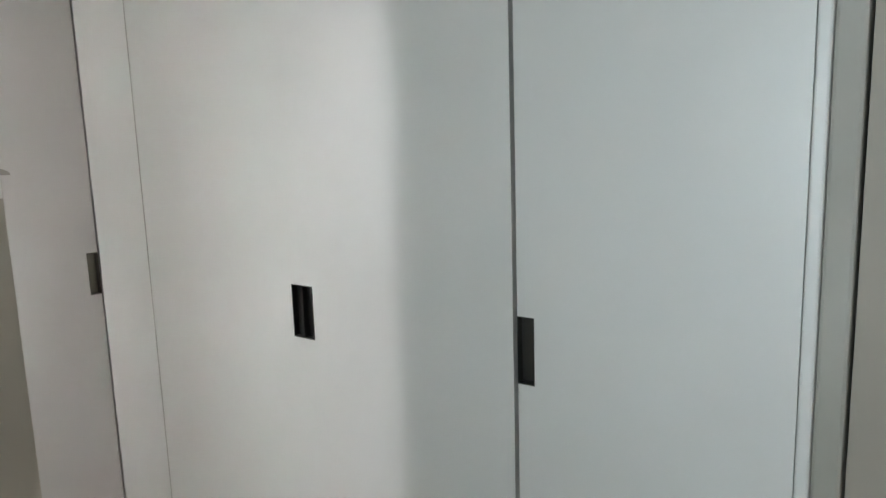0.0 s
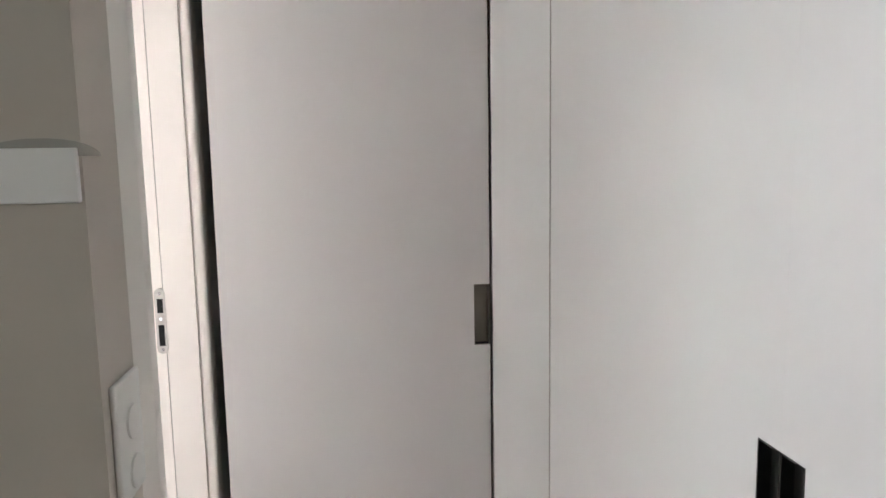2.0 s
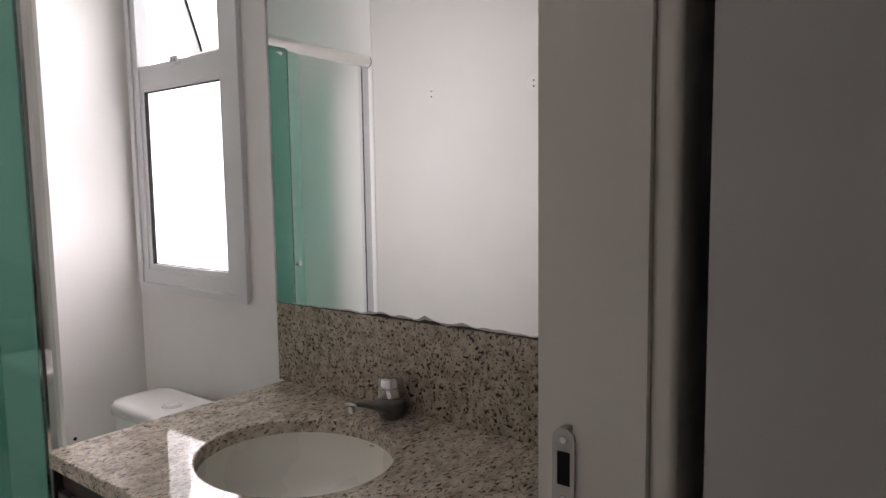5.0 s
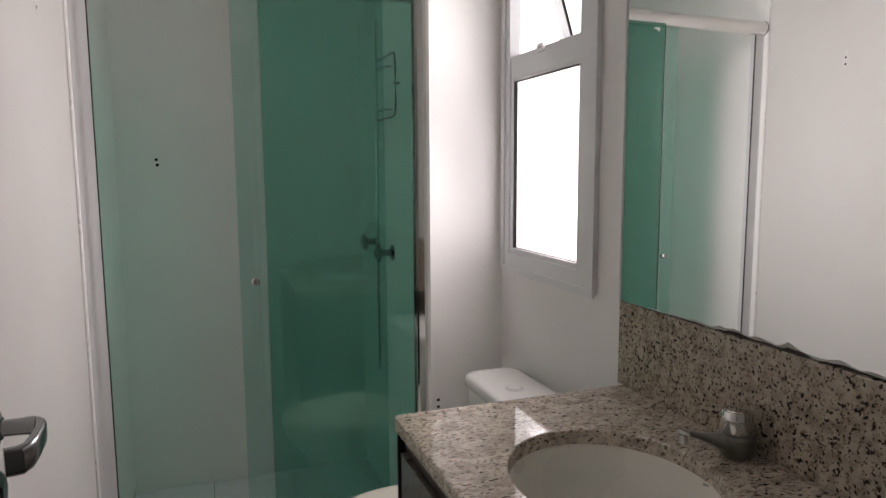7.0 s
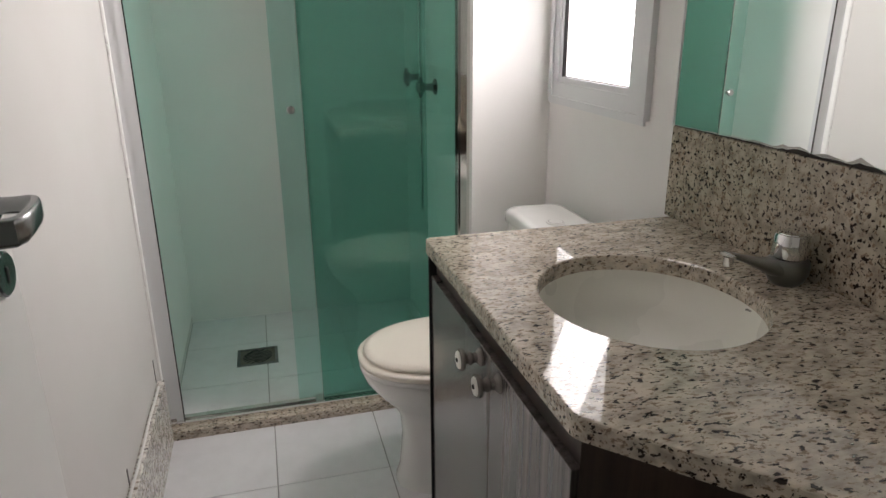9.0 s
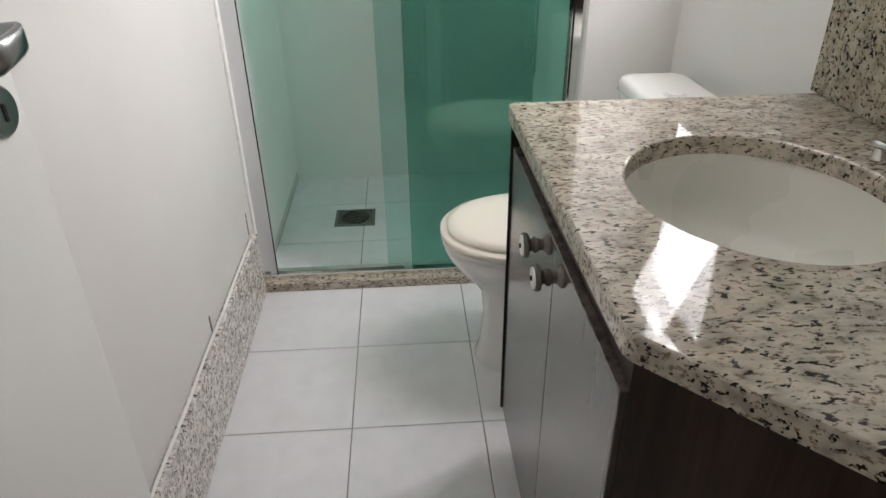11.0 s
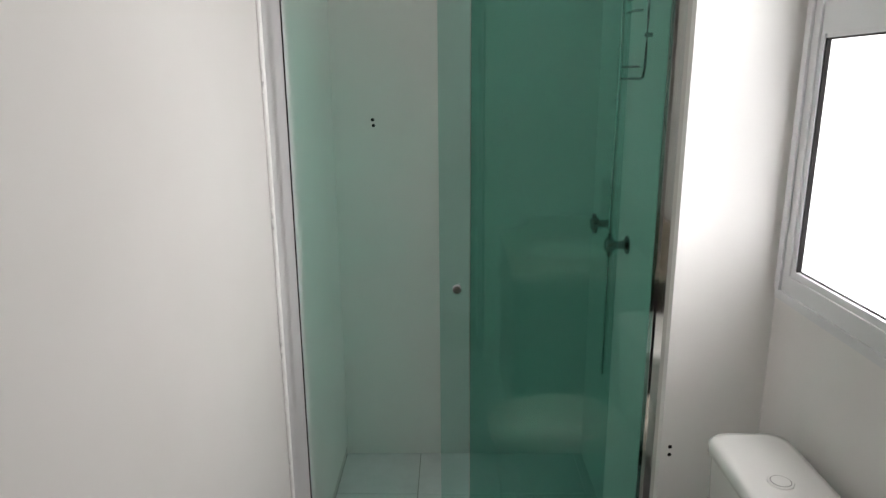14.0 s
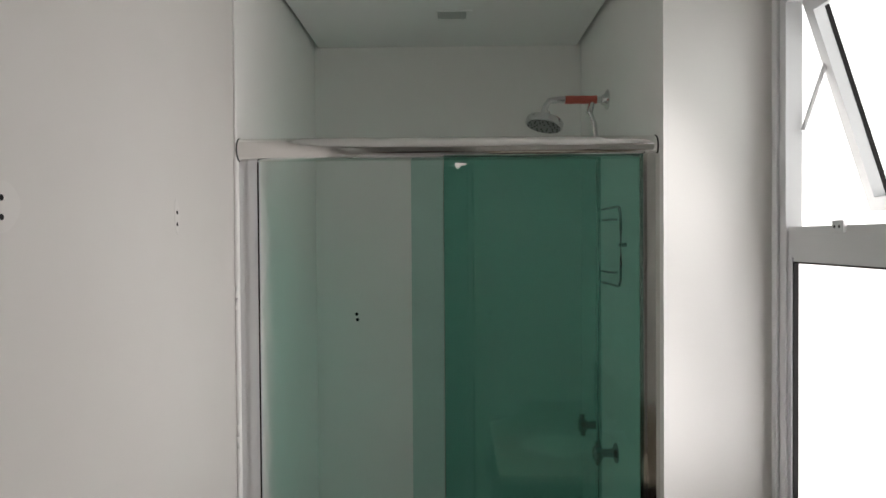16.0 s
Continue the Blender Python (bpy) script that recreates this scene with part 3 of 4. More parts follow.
# ---- shower screen ----
scr = thing("shower_screen", (-2.07, 1.03, 0.05), "green glass sliding shower screen with polished aluminium rails", "shower screen")
RZ, RXX = 1.932, -2.062
part("top_rail", tube([(RXX, WS + 0.0088, RZ), (RXX, SN - 0.0028, RZ)], 0.0285, 28, 1.0), M_ALU, scr, "thick polished aluminium tube", smooth=True)
for y0, y1 in ((WS + 0.006, WS + 0.009), (SN - 0.003, SN)):
    part("end_cap", tube([(RXX, y0, RZ), (RXX, y1, RZ)], 0.0295, 28), M_BLACK, scr, smooth=True)
part("side_profile", boxes((-2.0830, -2.0560, WS, WS + 0.030, 0.03, RZ - 0.02), (-2.0760, -2.0520, WS + 0.030, WS + 0.052, 0.03, RZ - 0.02)), M_WHITEALU, scr)
part("side_profile", boxes((-2.0830, -2.0280, SN - 0.030, SN, 0.03, RZ - 0.02), (-2.0480, -2.0400, SN - 0.044, SN - 0.030, 0.03, RZ - 0.02)), M_ALU, scr)
part("seal", boxes((-2.0560, -2.0515, WS + 0.052, WS + 0.0550, 0.04, RZ - 0.03)), M_BLACK, scr)
part("bottom_track", boxes((-2.0860, -2.0230, WS + 0.002, SN - 0.002, 0.03, 0.038), (-2.0300, -2.0230, WS + 0.002, SN - 0.002, 0.038, 0.048), (-2.0580, -2.0540, WS + 0.002, SN - 0.002, 0.038, 0.045)), M_ALU, scr)
part("fixed_glass", box(-2.0480, -2.0400, 1.037, SN - 0.034, 0.044, RZ - 0.015, 0.0012, 1), M_GLASS, scr, "fixed pane of green glass")
# aluminium strip added as the highlight along the glass edge
part("polished_edge", boxes((-2.0478, -2.0398, 1.0352, 1.0368, 0.044, RZ - 0.03)), M_ALU, scr, "bright strip standing for the highlight on the fixed pane's edge")
sl = part("sliding_glass", box(-2.0740, -2.0660, 0.956, 1.424, 0.046, RZ - 0.015, 0.0012, 1), M_GLASS_S, scr, "sliding pane of green glass")
part("pull_knob", lathe([(0, 0), (0.009, 0), (0.009, 0.010), (0.0125, 0.014), (0.0125, 0.022), (0.010, 0.025), (0, 0.0255)], at(-2.0660, 1.002, 1.035, ALONG_X), 20), M_CHROME, sl, "small chrome pull", smooth=True)
bm = prism([(1.064, RZ - 0.044), (1.070, RZ - 0.052), (1.076, RZ - 0.049), (1.080, RZ - 0.044), (1.092, RZ - 0.043), (1.094, RZ - 0.039), (1.080, RZ - 0.038), (1.066, RZ - 0.037)], -2.0398, -2.0388)
for v in bm.verts:
    v.co = Vector((v.co.z, v.co.x, v.co.y))
part("sticker_scrap", bm, M_WHITEPL, scr, "torn white scrap of a sticker")
part("floor_guide", box(-2.0790, -2.0310, 1.010, 1.040, 0.038, 0.050, 0.002), M_ALU, scr)

# ---- shower fittings ----
SXX = -2.56
sh = thing("overhead_shower", (SXX, SN, 2.15), "chrome shower head on an arm wrapped in red tape", "shower head")
part("flange", lathe([(0, 0), (0.032, 0), (0.032, 0.004), (0.020, 0.010), (0.014, 0.020), (0, 0.020)], at(SXX, SN, 2.150, ALONG_NY)), M_CHROME, sh, smooth=True)
part("arm", tube([(SXX, SN - 0.01, 2.150), (SXX, SN - 0.15, 2.152), (SXX, SN - 0.185, 2.148), (SXX, SN - 0.198, 2.130), (SXX, SN - 0.203, 2.105)], 0.0105), M_CHROME, sh, smooth=True)
part("tape", tube([(SXX, SN - 0.035 - 0.02 * k, 2.151) for k in range(6)], [0.0130, 0.0122, 0.0132, 0.0123, 0.0131, 0.0124]), M_RED, sh, "glossy red tape wound round the arm")
tilt = pose(0, 0, 0, -13, -10, 0)
part("head", lathe([(0, 0.034), (0.012, 0.034), (0.014, 0.014), (0.056, 0.008), (0.060, 0.002), (0.060, -0.014), (0.054, -0.017), (0, -0.017)], at(SXX, SN - 0.200, 2.082, tilt)), M_CHROME, sh, smooth=True)
part("spray_plate", lathe([(0, -0.0168), (0.054, -0.0168), (0.054, -0.0178), (0, -0.0178)], at(SXX, SN - 0.200, 2.082, tilt), 32), M_STEEL, sh, "grey spray plate")
for k in range(30):
    r, a = 0.010 + 0.042 * math.sqrt((k + 0.5) / 30), k * 2.39996
    part("nozzle", lathe([(0.0032, -0.0165), (0.0026, -0.0195), (0, -0.0195)], at(SXX, SN - 0.200, 2.082, tilt) @ Matrix.Translation((r * math.cos(a), r * math.sin(a), 0)), 6), M_DARKMETAL, sh)
part("diverter", tube([(SXX, SN - 0.050, 2.140), (SXX + 0.012, SN - 0.060, 2.108)], [0.009, 0.011]), M_CHROME, sh, smooth=True)
part("hose", tube([(SXX + 0.012, SN - 0.060, 2.11), (SXX + 0.02, SN - 0.045, 2.07), (SXX + 0.02, SN - 0.036, 1.95), (SXX + 0.018, SN - 0.034, 1.6), (SXX + 0.012, SN - 0.036, 1.2), (SXX - 0.005, SN - 0.03, 0.85), (SXX - 0.01, SN - 0.03, 0.55)], 0.0075), M_CHROME, sh, "flexible chrome hose", smooth=True)


def valve(x, z, turn):
    v = thing("shower_valve", (x, SN, z), "chrome wall valve with a cross handle in the shower", "valve", "shower valves")
    part("flange", lathe([(0, 0), (0.030, 0), (0.030, 0.004), (0.014, 0.012), (0.012, 0.045), (0, 0.045)], at(x, SN, z, ALONG_NY)), M_STEEL, v, smooth=True)
    part("handle", lathe([(0, 0.045), (0.020, 0.045), (0.024, 0.052), (0.024, 0.066), (0.018, 0.072), (0, 0.073)], at(x, SN, z, ALONG_NY), 24), M_STEEL, v, smooth=True)
    bm = bmesh.new()
    for k in range(2):
        a = radians(turn + 90 * k)
        t = tube([(x - 0.036 * math.cos(a), SN - 0.058, z - 0.036 * math.sin(a)), (x + 0.036 * math.cos(a), SN - 0.058, z + 0.036 * math.sin(a))], 0.0085, 10)
        me = bpy.data.meshes.new("spoke_tmp")
        t.to_mesh(me)
        t.free()
        bm.from_mesh(me)
        bpy.data.meshes.remove(me)
    part("spokes", bm, M_STEEL, v, smooth=True)


valve(-2.69, 1.072, 20)
valve(-2.455, 1.052, 0)
rack = thing("soap_rack", (-2.42, SN, 1.57), "bent wire holder lying against the shower wall", "rack")
RY = SN - 0.022
part("wire_loop", tube([(-2.54, RY, 1.800), (-2.35, RY, 1.800), (-2.325, RY, 1.795), (-2.313, RY, 1.775), (-2.310, RY, 1.740), (-2.310, RY, 1.630), (-2.313, RY, 1.595), (-2.325, RY, 1.575), (-2.35, RY, 1.570), (-2.54, RY, 1.570)], 0.0042, 8), M_STEEL, rack, smooth=True)
for z in (1.765, 1.605):
    part("wire", tube([(-2.54, RY, z), (-2.46, RY, z), (-2.44, SN - 0.002, z)], 0.0036, 8), M_STEEL, rack, smooth=True)
part("fixing_screw", tube([(-2.335, SN, 1.690), (-2.335, RY, 1.690)], 0.006, 10), M_STEEL, rack, smooth=True)

drain = thing("floor_drain", (-2.56, 0.815, -0.02), "square steel floor drain with curved slots", "drain")
DX0, DX1, DY0, DY1 = -2.634, -2.486, 0.733, 0.895
part("frame", boxes((DX0, DX1, DY0, DY0 + 0.012, -0.022, -0.0165), (DX0, DX1, DY1 - 0.012, DY1, -0.022, -0.0165), (DX0, DX0 + 0.012, DY0 + 0.012, DY1 - 0.012, -0.022, -0.0165), (DX1 - 0.012, DX1, DY0 + 0.012, DY1 - 0.012, -0.022, -0.0165)), M_STEEL, drain)
part("grate", boxes((DX0 + 0.012, DX1 - 0.012, DY0 + 0.012, DY1 - 0.012, -0.022, -0.0185)), M_BRONZE, drain)
for k in range(9):
    u = -0.052 + 0.013 * k
    h = math.sqrt(max(0.0, 0.058 ** 2 - u * u))
    if h > 0.01:
        part("slot", tube([(-2.56 + u + 0.008 * math.sin(4 * s), 0.814 + h * s, -0.0182) for s in np.linspace(-1, 1, 7)], 0.0034, 6, 0.3), M_HOLE, drain)

vent = thing("ceiling_vent", (-2.620, 1.07, CEIL), "small recessed ceiling vent with a grey grille", "vent")
part("frame", boxes((-2.672, -2.662, 1.010, 1.125, CEIL - 0.003, CEIL), (-2.588, -2.578, 1.010, 1.125, CEIL - 0.003, CEIL), (-2.662, -2.588, 1.010, 1.014, CEIL - 0.003, CEIL), (-2.662, -2.588, 1.108, 1.125, CEIL - 0.003, CEIL)), M_CEIL, vent)
part("grille", boxes((-2.662, -2.588, 1.014, 1.108, CEIL - 0.0015, CEIL)), M_GREYPL, vent)
for k in range(7):
    part("slat", boxes((-2.660, -2.590, 1.0175 + 0.013 * k, 1.0205 + 0.013 * k, CEIL - 0.0045, CEIL - 0.0015)), M_GREYPL, vent)


def plug(x, y, z, turn, label, k=1.0):
    ob = single("wall_plug", lathe([(0, -0.002), (0.0036 * k, -0.002), (0.0040 * k, 0.0006), (0.0022 * k, 0.0009), (0, 0.0004)], at(x, y, z, turn), 10), M_HOLE, label, "wall plug", "drill holes in the walls")
    return ob


for y in (0.686, 1.201, 1.384):
    k = 1.7 if y < 1 else 1.05
    plug(SB, y, 1.422, ALONG_X, "dark drill hole with a plug in the shower wall", k)
    plug(SB, y + 0.003, 1.400, ALONG_X, "dark drill hole with a plug in the shower wall", k)
for x, zs in ((-1.194, (1.763, 1.740)), (-1.696, (1.765, 1.742))):
    for z in zs:
        plug(x, WS, z, ALONG_Y, "dark drill hole in the white wall")
for x, z, w, h in ((-1.194, 1.752, 0.030, 0.036), (-1.696, 1.757, 0.013, 0.030)):
    bm = prism([(x + w * math.cos(a) * (1 + 0.18 * math.sin(3 * a + x)), z + h * math.sin(a) * (1 + 0.15 * math.cos(2 * a + 5 * x))) for a in np.linspace(0, 2 * math.pi, 22, endpoint=False)], 0.0, 0.0004)
    for v in bm.verts:
        v.co = Vector((v.co.x, WS + v.co.z, v.co.y))
    single("filler_patch", bm, M_PATCH, "pale smoothed filler patch round two drill holes", "patch", "filler patches on the wall")
for z in (0.600, 0.576):
    plug(SX, 1.580, z, ALONG_X, "dark drill hole in the pale wall", 1.4)
for x, z, w, hh in ((-1.478, 0.246, 0.007, 0.046), (-1.975, 0.268, 0.005, 0.075)):
    single("paint_chip", boxes((x - w / 2, x + w / 2, WS, WS + 0.0015, z - hh / 2, z + hh / 2)), M_CHIP, "dark chip where paint has peeled off the wall", "chip")
# ---- vanity ----
CT = 0.855
CY, CX0 = 1.220, -1.268
CUT0, CUT1, CY2, CX1 = (-0.572, 1.226), (-0.385, 1.398), 1.402, BX0 - 0.001
BAS = (-0.868, 1.500)
BA, BB = 0.197, 0.176


def rounded(points, radius, n=5):
    """An outline with its corners rounded; radius per corner."""
    out = []
    m = len(points)
    for i, p in enumerate(points):
        p, a, b = Vector(p), Vector(points[i - 1]), Vector(points[(i + 1) % m])
        r = radius[i] if isinstance(radius, (list, tuple)) else radius
        if r < 1e-4:
            out.append(tuple(p))
            continue
        da, db = (a - p).normalized(), (b - p).normalized()
        half = math.acos(max(-1, min(1, da.dot(db)))) / 2
        c = p + (da + db).normalized() * (r / math.sin(half))
        s, e = p + da * (r / math.tan(half)) - c, p + db * (r / math.tan(half)) - c
        a0, a1 = math.atan2(s.y, s.x), math.atan2(e.y, e.x)
        while a1 - a0 > math.pi:
            a1 -= 2 * math.pi
        while a1 - a0 < -math.pi:
            a1 += 2 * math.pi
        out += [(c.x + r * math.cos(t), c.y + r * math.sin(t)) for t in np.linspace(a0, a1, n)]
    return out


def slab_with_hole(outline, cx, cy, a, b, z0, z1, seg=72):
    """A slab with an oval hole: rays from the hole's centre join hole and outline; edges rounded at the top."""
    def edge(t):
        d = Vector((math.cos(t), math.sin(t)))
        best = None
        for p, q in zip(outline, outline[1:] + outline[:1]):
            p, e = Vector(p) - Vector((cx, cy)), Vector(q) - Vector(p)
            den = d.x * e.y - d.y * e.x
            if abs(den) < 1e-9:
                continue
            s = (p.x * e.y - p.y * e.x) / den
            u = (p.x * d.y - p.y * d.x) / den
            if s > 0 and -1e-6 <= u <= 1 + 1e-6 and (best is None or s < best):
                best = s
        return (cx + d.x * best, cy + d.y * best)
    angles = set(np.linspace(0, 2 * math.pi, seg, endpoint=False))
    angles |= {math.atan2(y - cy, x - cx) % (2 * math.pi) for x, y in outline}
    angles = sorted(angles)
    bm = bmesh.new()
    rows = []
    r = 0.004
    for t in angles:
        ox, oy = edge(t)
        hx, hy = cx + a * math.cos(t), cy + b * math.sin(t)
        ux, uy = math.cos(t), math.sin(t)
        ring = [(hx, hy, z0), (hx, hy, z1 - r), (hx + 0.3 * r * ux, hy + 0.3 * r * uy, z1 - 0.3 * r), (hx + r * ux, hy + r * uy, z1),
                (ox - r * ux, oy - r * uy, z1), (ox - 0.3 * r * ux, oy - 0.3 * r * uy, z1 - 0.3 * r), (ox, oy, z1 - r), (ox, oy, z0)]
        rows.append([bm.verts.new(p) for p in ring])
    n = len(rows)
    for i in range(n):
        p, q = rows[i], rows[(i + 1) % n]
        for k in range(8):
            bm.faces.new((p[k], q[k], q[(k + 1) % 8], p[(k + 1) % 8]))
    return bm


outline = rounded([(CX0, CY), CUT0, CUT1, (-0.34, CY2), (CX1, CY2), (CX1, WN - 0.001), (CX0, WN - 0.001)], [0.012, 0.03, 0.02, 0.01, 0, 0, 0])
counter = thing("countertop", (-0.75, 1.5, CT - 0.03), "polished cream granite worktop with a cut corner and raised back", "worktop")
part("slab", slab_with_hole(outline, *BAS, BA, BB, CT - 0.030, CT), M_GRAN, counter)
part("backsplash", box(-1.283, CX1, 1.794, WN - 0.0015, CT + 0.0005, 1.060, 0.0025), M_GRAN_SHADE, counter)

basin = thing("washbasin", (BAS[0], BAS[1], 0.66), "oval white ceramic basin set under the worktop", "basin")


def oval(f, z, n=56):
    return [(BAS[0] + (BA + 0.004) * f * math.cos(t), BAS[1] + (BB + 0.004) * f * math.sin(t), z) for t in np.linspace(0, 2 * math.pi, n, endpoint=False)]


inner = [(1.0, -0.031), (0.985, -0.043), (0.95, -0.068), (0.88, -0.094), (0.76, -0.116), (0.58, -0.131), (0.36, -0.139), (0.13, -0.143)]
outer = [(0.13, -0.180), (0.40, -0.176), (0.64, -0.165), (0.84, -0.145), (0.96, -0.115), (1.03, -0.075), (1.07, -0.045), (1.09, -0.031)]
bm = bmesh.new()
vs = [[bm.verts.new(p) for p in oval(f, CT + z)] for f, z in inner + outer]
for a_, b_ in zip(vs, vs[1:] + vs[:1]):
    for k in range(56):
        bm.faces.new((a_[k], a_[(k + 1) % 56], b_[(k + 1) % 56], b_[k]))
part("bowl", bm, M_BASIN, basin, smooth=True)
part("drain_ring", lathe([(0, -0.144), (0.028, -0.144), (0.030, -0.1405), (0.028, -0.138), (0.018, -0.140), (0, -0.142)], at(BAS[0], BAS[1], CT)), M_CHROME, basin, "chrome drain", smooth=True)
part("overflow", boxes((-0.842, -0.831, 1.6725, 1.6755, CT - 0.0375, CT - 0.0362), (-0.842, -0.8405, 1.6723, 1.6757, CT - 0.0392, CT - 0.0375)), M_STEEL, basin)

FX, FY = -0.848, 1.749
fau = thing("faucet", (FX, FY, CT), "low basin tap with a dark satin body and polished round cap", "tap")
part("body", lathe([(0, 0), (0.022, 0), (0.0275, 0.005), (0.0335, 0.018), (0.0355, 0.032), (0.0345, 0.040), (0.0295, 0.0455), (0, 0.046)], at(FX, FY, CT), 40), M_SATIN, fau, "dark satin bowl-shaped body", smooth=True)
part("cap", lathe([(0, 0.0485), (0.0282, 0.0485), (0.0290, 0.051), (0.0276, 0.084), (0.0258, 0.0884), (0.0225, 0.0890), (0.0220, 0.0902), (0, 0.0907)], at(FX, FY, CT), 40), M_CHROME, fau, "polished round cap", smooth=True)
part("neck", lathe([(0, 0.0455), (0.0235, 0.0455), (0.0235, 0.0490), (0, 0.0490)], at(FX, FY, CT), 32), M_BLACK, fau)
part("spout", loft([[(FX - 0.10 * d + w * math.cos(a), FY - d, CT + z + h * math.sin(a)) for a in np.linspace(0, 2 * math.pi, 24, endpoint=False)]
                    for d, w, z, h in ((0.0, 0.0285, 0.026, 0.019), (0.022, 0.027, 0.0285, 0.0172), (0.042, 0.0235, 0.0345, 0.0128), (0.064, 0.019, 0.0425, 0.0085), (0.085, 0.0155, 0.0500, 0.0060), (0.096, 0.0145, 0.0535, 0.0056), (0.106, 0.0142, 0.0565, 0.0054))]),
     M_SATIN, fau, "tapering satin spout", smooth=True, angle=60)
part("spout_tip", loft([[(FX - 0.10 * d + w * math.cos(a), FY - d, CT + z + h * math.sin(a)) for a in np.linspace(0, 2 * math.pi, 24, endpoint=False)]
                        for d, w, z, h in ((0.1065, 0.0143, 0.0567, 0.0054), (0.112, 0.0138, 0.0584, 0.0052), (0.119, 0.0115, 0.0602, 0.0046), (0.123, 0.0070, 0.0608, 0.0030))]),
     M_CHROME, fau, "polished tip of the spout", smooth=True, angle=60)
part("aerator", lathe([(0, -0.016), (0.0078, -0.016), (0.0086, -0.013), (0.0086, 0.0), (0, 0)], at(FX - 0.0110, FY - 0.110, CT + 0.0545), 18), M_CHROME, fau, smooth=True)

CZ0, CZ1, CF = 0.12, 0.772, 1.232
cab = thing("vanity_cabinet", (-0.8, 1.5, 0.0), "dark wooden vanity cabinet with glossy grey-brown doors under the worktop", "cabinet")
part("side_panel", boxes((-1.262, -1.246, CF + 0.019, WN - 0.002, CZ0, CT - 0.0305)), M_DARKWOOD, cab)
part("side_panel", boxes((BX0 - 0.022, BX0 - 0.004, 1.418, WN - 0.002, CZ0, CT - 0.0305)), M_DARKWOOD, cab)
part("bottom", prism([(-1.246, CF + 0.019), (-0.585, CF + 0.019), (-0.40, 1.418), (BX0 - 0.022, 1.418), (BX0 - 0.022, WN - 0.002), (-1.246, WN - 0.002)], CZ0, CZ0 + 0.018), M_DARKWOOD, cab)
part("back", boxes((-1.246, BX0 - 0.022, WN - 0.016, WN - 0.002, CZ0 + 0.018, CT - 0.0305)), M_DARKWOOD, cab)
part("front_strip", boxes((-0.40, BX0 - 0.022, 1.406, 1.4175, CZ0, CT - 0.0305)), M_DARKWOOD, cab)
part("side_edge", boxes((-1.2695, -1.2625, CF - 0.004, CF + 0.10, CZ0, CT - 0.031)), M_BLACK, cab, "black edge of the side panel")
part("top_strip", boxes((-1.2615, -0.575, CF + 0.012, CF + 0.0185, CZ1 + 0.003, CT - 0.031)), M_DARKWOOD, cab)
part("corner_panel", prism([(-0.570, CF + 0.004), (-0.392, 1.405), (-0.404, 1.4175), (-0.582, CF + 0.0185)], CZ0, CT - 0.0308), M_DARKWOOD, cab, "dark wood panel across the cut corner")


def knob(x, z, parent):
    k = part("knob", lathe([(0, 0), (0.014, 0), (0.0135, 0.003), (0.008, 0.008), (0.0075, 0.014), (0.0105, 0.018), (0.0105, 0.021), (0.0078, 0.025), (0.0085, 0.028), (0.0155, 0.031), (0.0165, 0.034), (0.0155, 0.038), (0, 0.0385)],
                           at(x, CF, z, ALONG_NY @ Matrix.Diagonal((1.15, 1.15, 1, 1))), 26), M_KNOB, parent, "turned grey metal knob", smooth=True)
    part("face", lathe([(0, 0), (0.0135, 0), (0.0125, 0.0022), (0.007, 0.0026), (0, 0.0026)], at(x, CF - 0.0386, z, ALONG_NY @ Matrix.Diagonal((1.15, 1.15, 1, 1))), 24), M_WHITEPL, k, "speckled ceramic face", smooth=True)
    part("pin", lathe([(0, 0), (0.0042, 0), (0.003, 0.002), (0, 0.0022)], at(x, CF - 0.0412, z, ALONG_NY), 12), M_BLACK, k, smooth=True)


for x0, x1, kx, kz in ((-1.260, -0.8845, -0.925, 0.750), (-0.8825, -0.584, -0.836, 0.750)):
    dr = part("door", box(x0, x1, CF, CF + 0.018, CZ0 + 0.004, CZ1, 0.0012, 1), M_CABDOOR, cab)
    knob(kx, kz, dr)
for x in (-1.2, -0.65):
    for y in (1.30, 1.75):
        part("foot", boxes((x - 0.02, x + 0.02, y, y + 0.04, 0.0, CZ0)), M_DARKWOOD, cab)

# ---- mirror: its lower edge has lost its silver towards the door ----
mir = thing("mirror", (-0.72, WN, 1.061), "frameless wall mirror with a damaged lower edge above the worktop", "mirror")
MX0, MX1, MZ1 = -1.272, BX0 - 0.004, 2.15
xs = np.linspace(MX0, MX1, 90)


def face(x):
    """The mirror stands a little off the wall at its far end."""
    return 1.8085 - 0.0175 * (MX1 - x)


def worn(x):
    t = math.exp(-((x + 0.84) / 0.17) ** 2)
    return 1.0630 + 0.0015 * noise.noise((x * 23, 7, 0)) + t * (0.0035 + 0.0085 * noise.noise((x * 17, 0.3, 0)) + 0.004 * noise.noise((x * 55, 4, 0)))


bm = bmesh.new()
low = [bm.verts.new((x, face(x), worn(x))) for x in xs]
top = [bm.verts.new((x, face(x), MZ1)) for x in xs]
for i in range(len(xs) - 1):
    bm.faces.new((low[i], low[i + 1], top[i + 1], top[i]))
ext = bmesh.ops.extrude_face_region(bm, geom=bm.faces[:])
bmesh.ops.translate(bm, verts=[v for v in ext["geom"] if isinstance(v, bmesh.types.BMVert)], vec=(0, 0.002, 0))
part("silver", bm, M_MIRROR, mir)
part("backing", prism([(MX0, face(MX0) + 0.0025), (MX1, 1.811), (MX1, WN), (MX0, WN)], 1.0605, MZ1), M_SHADOWGAP, mir, "dark backing that shows along the worn edge")
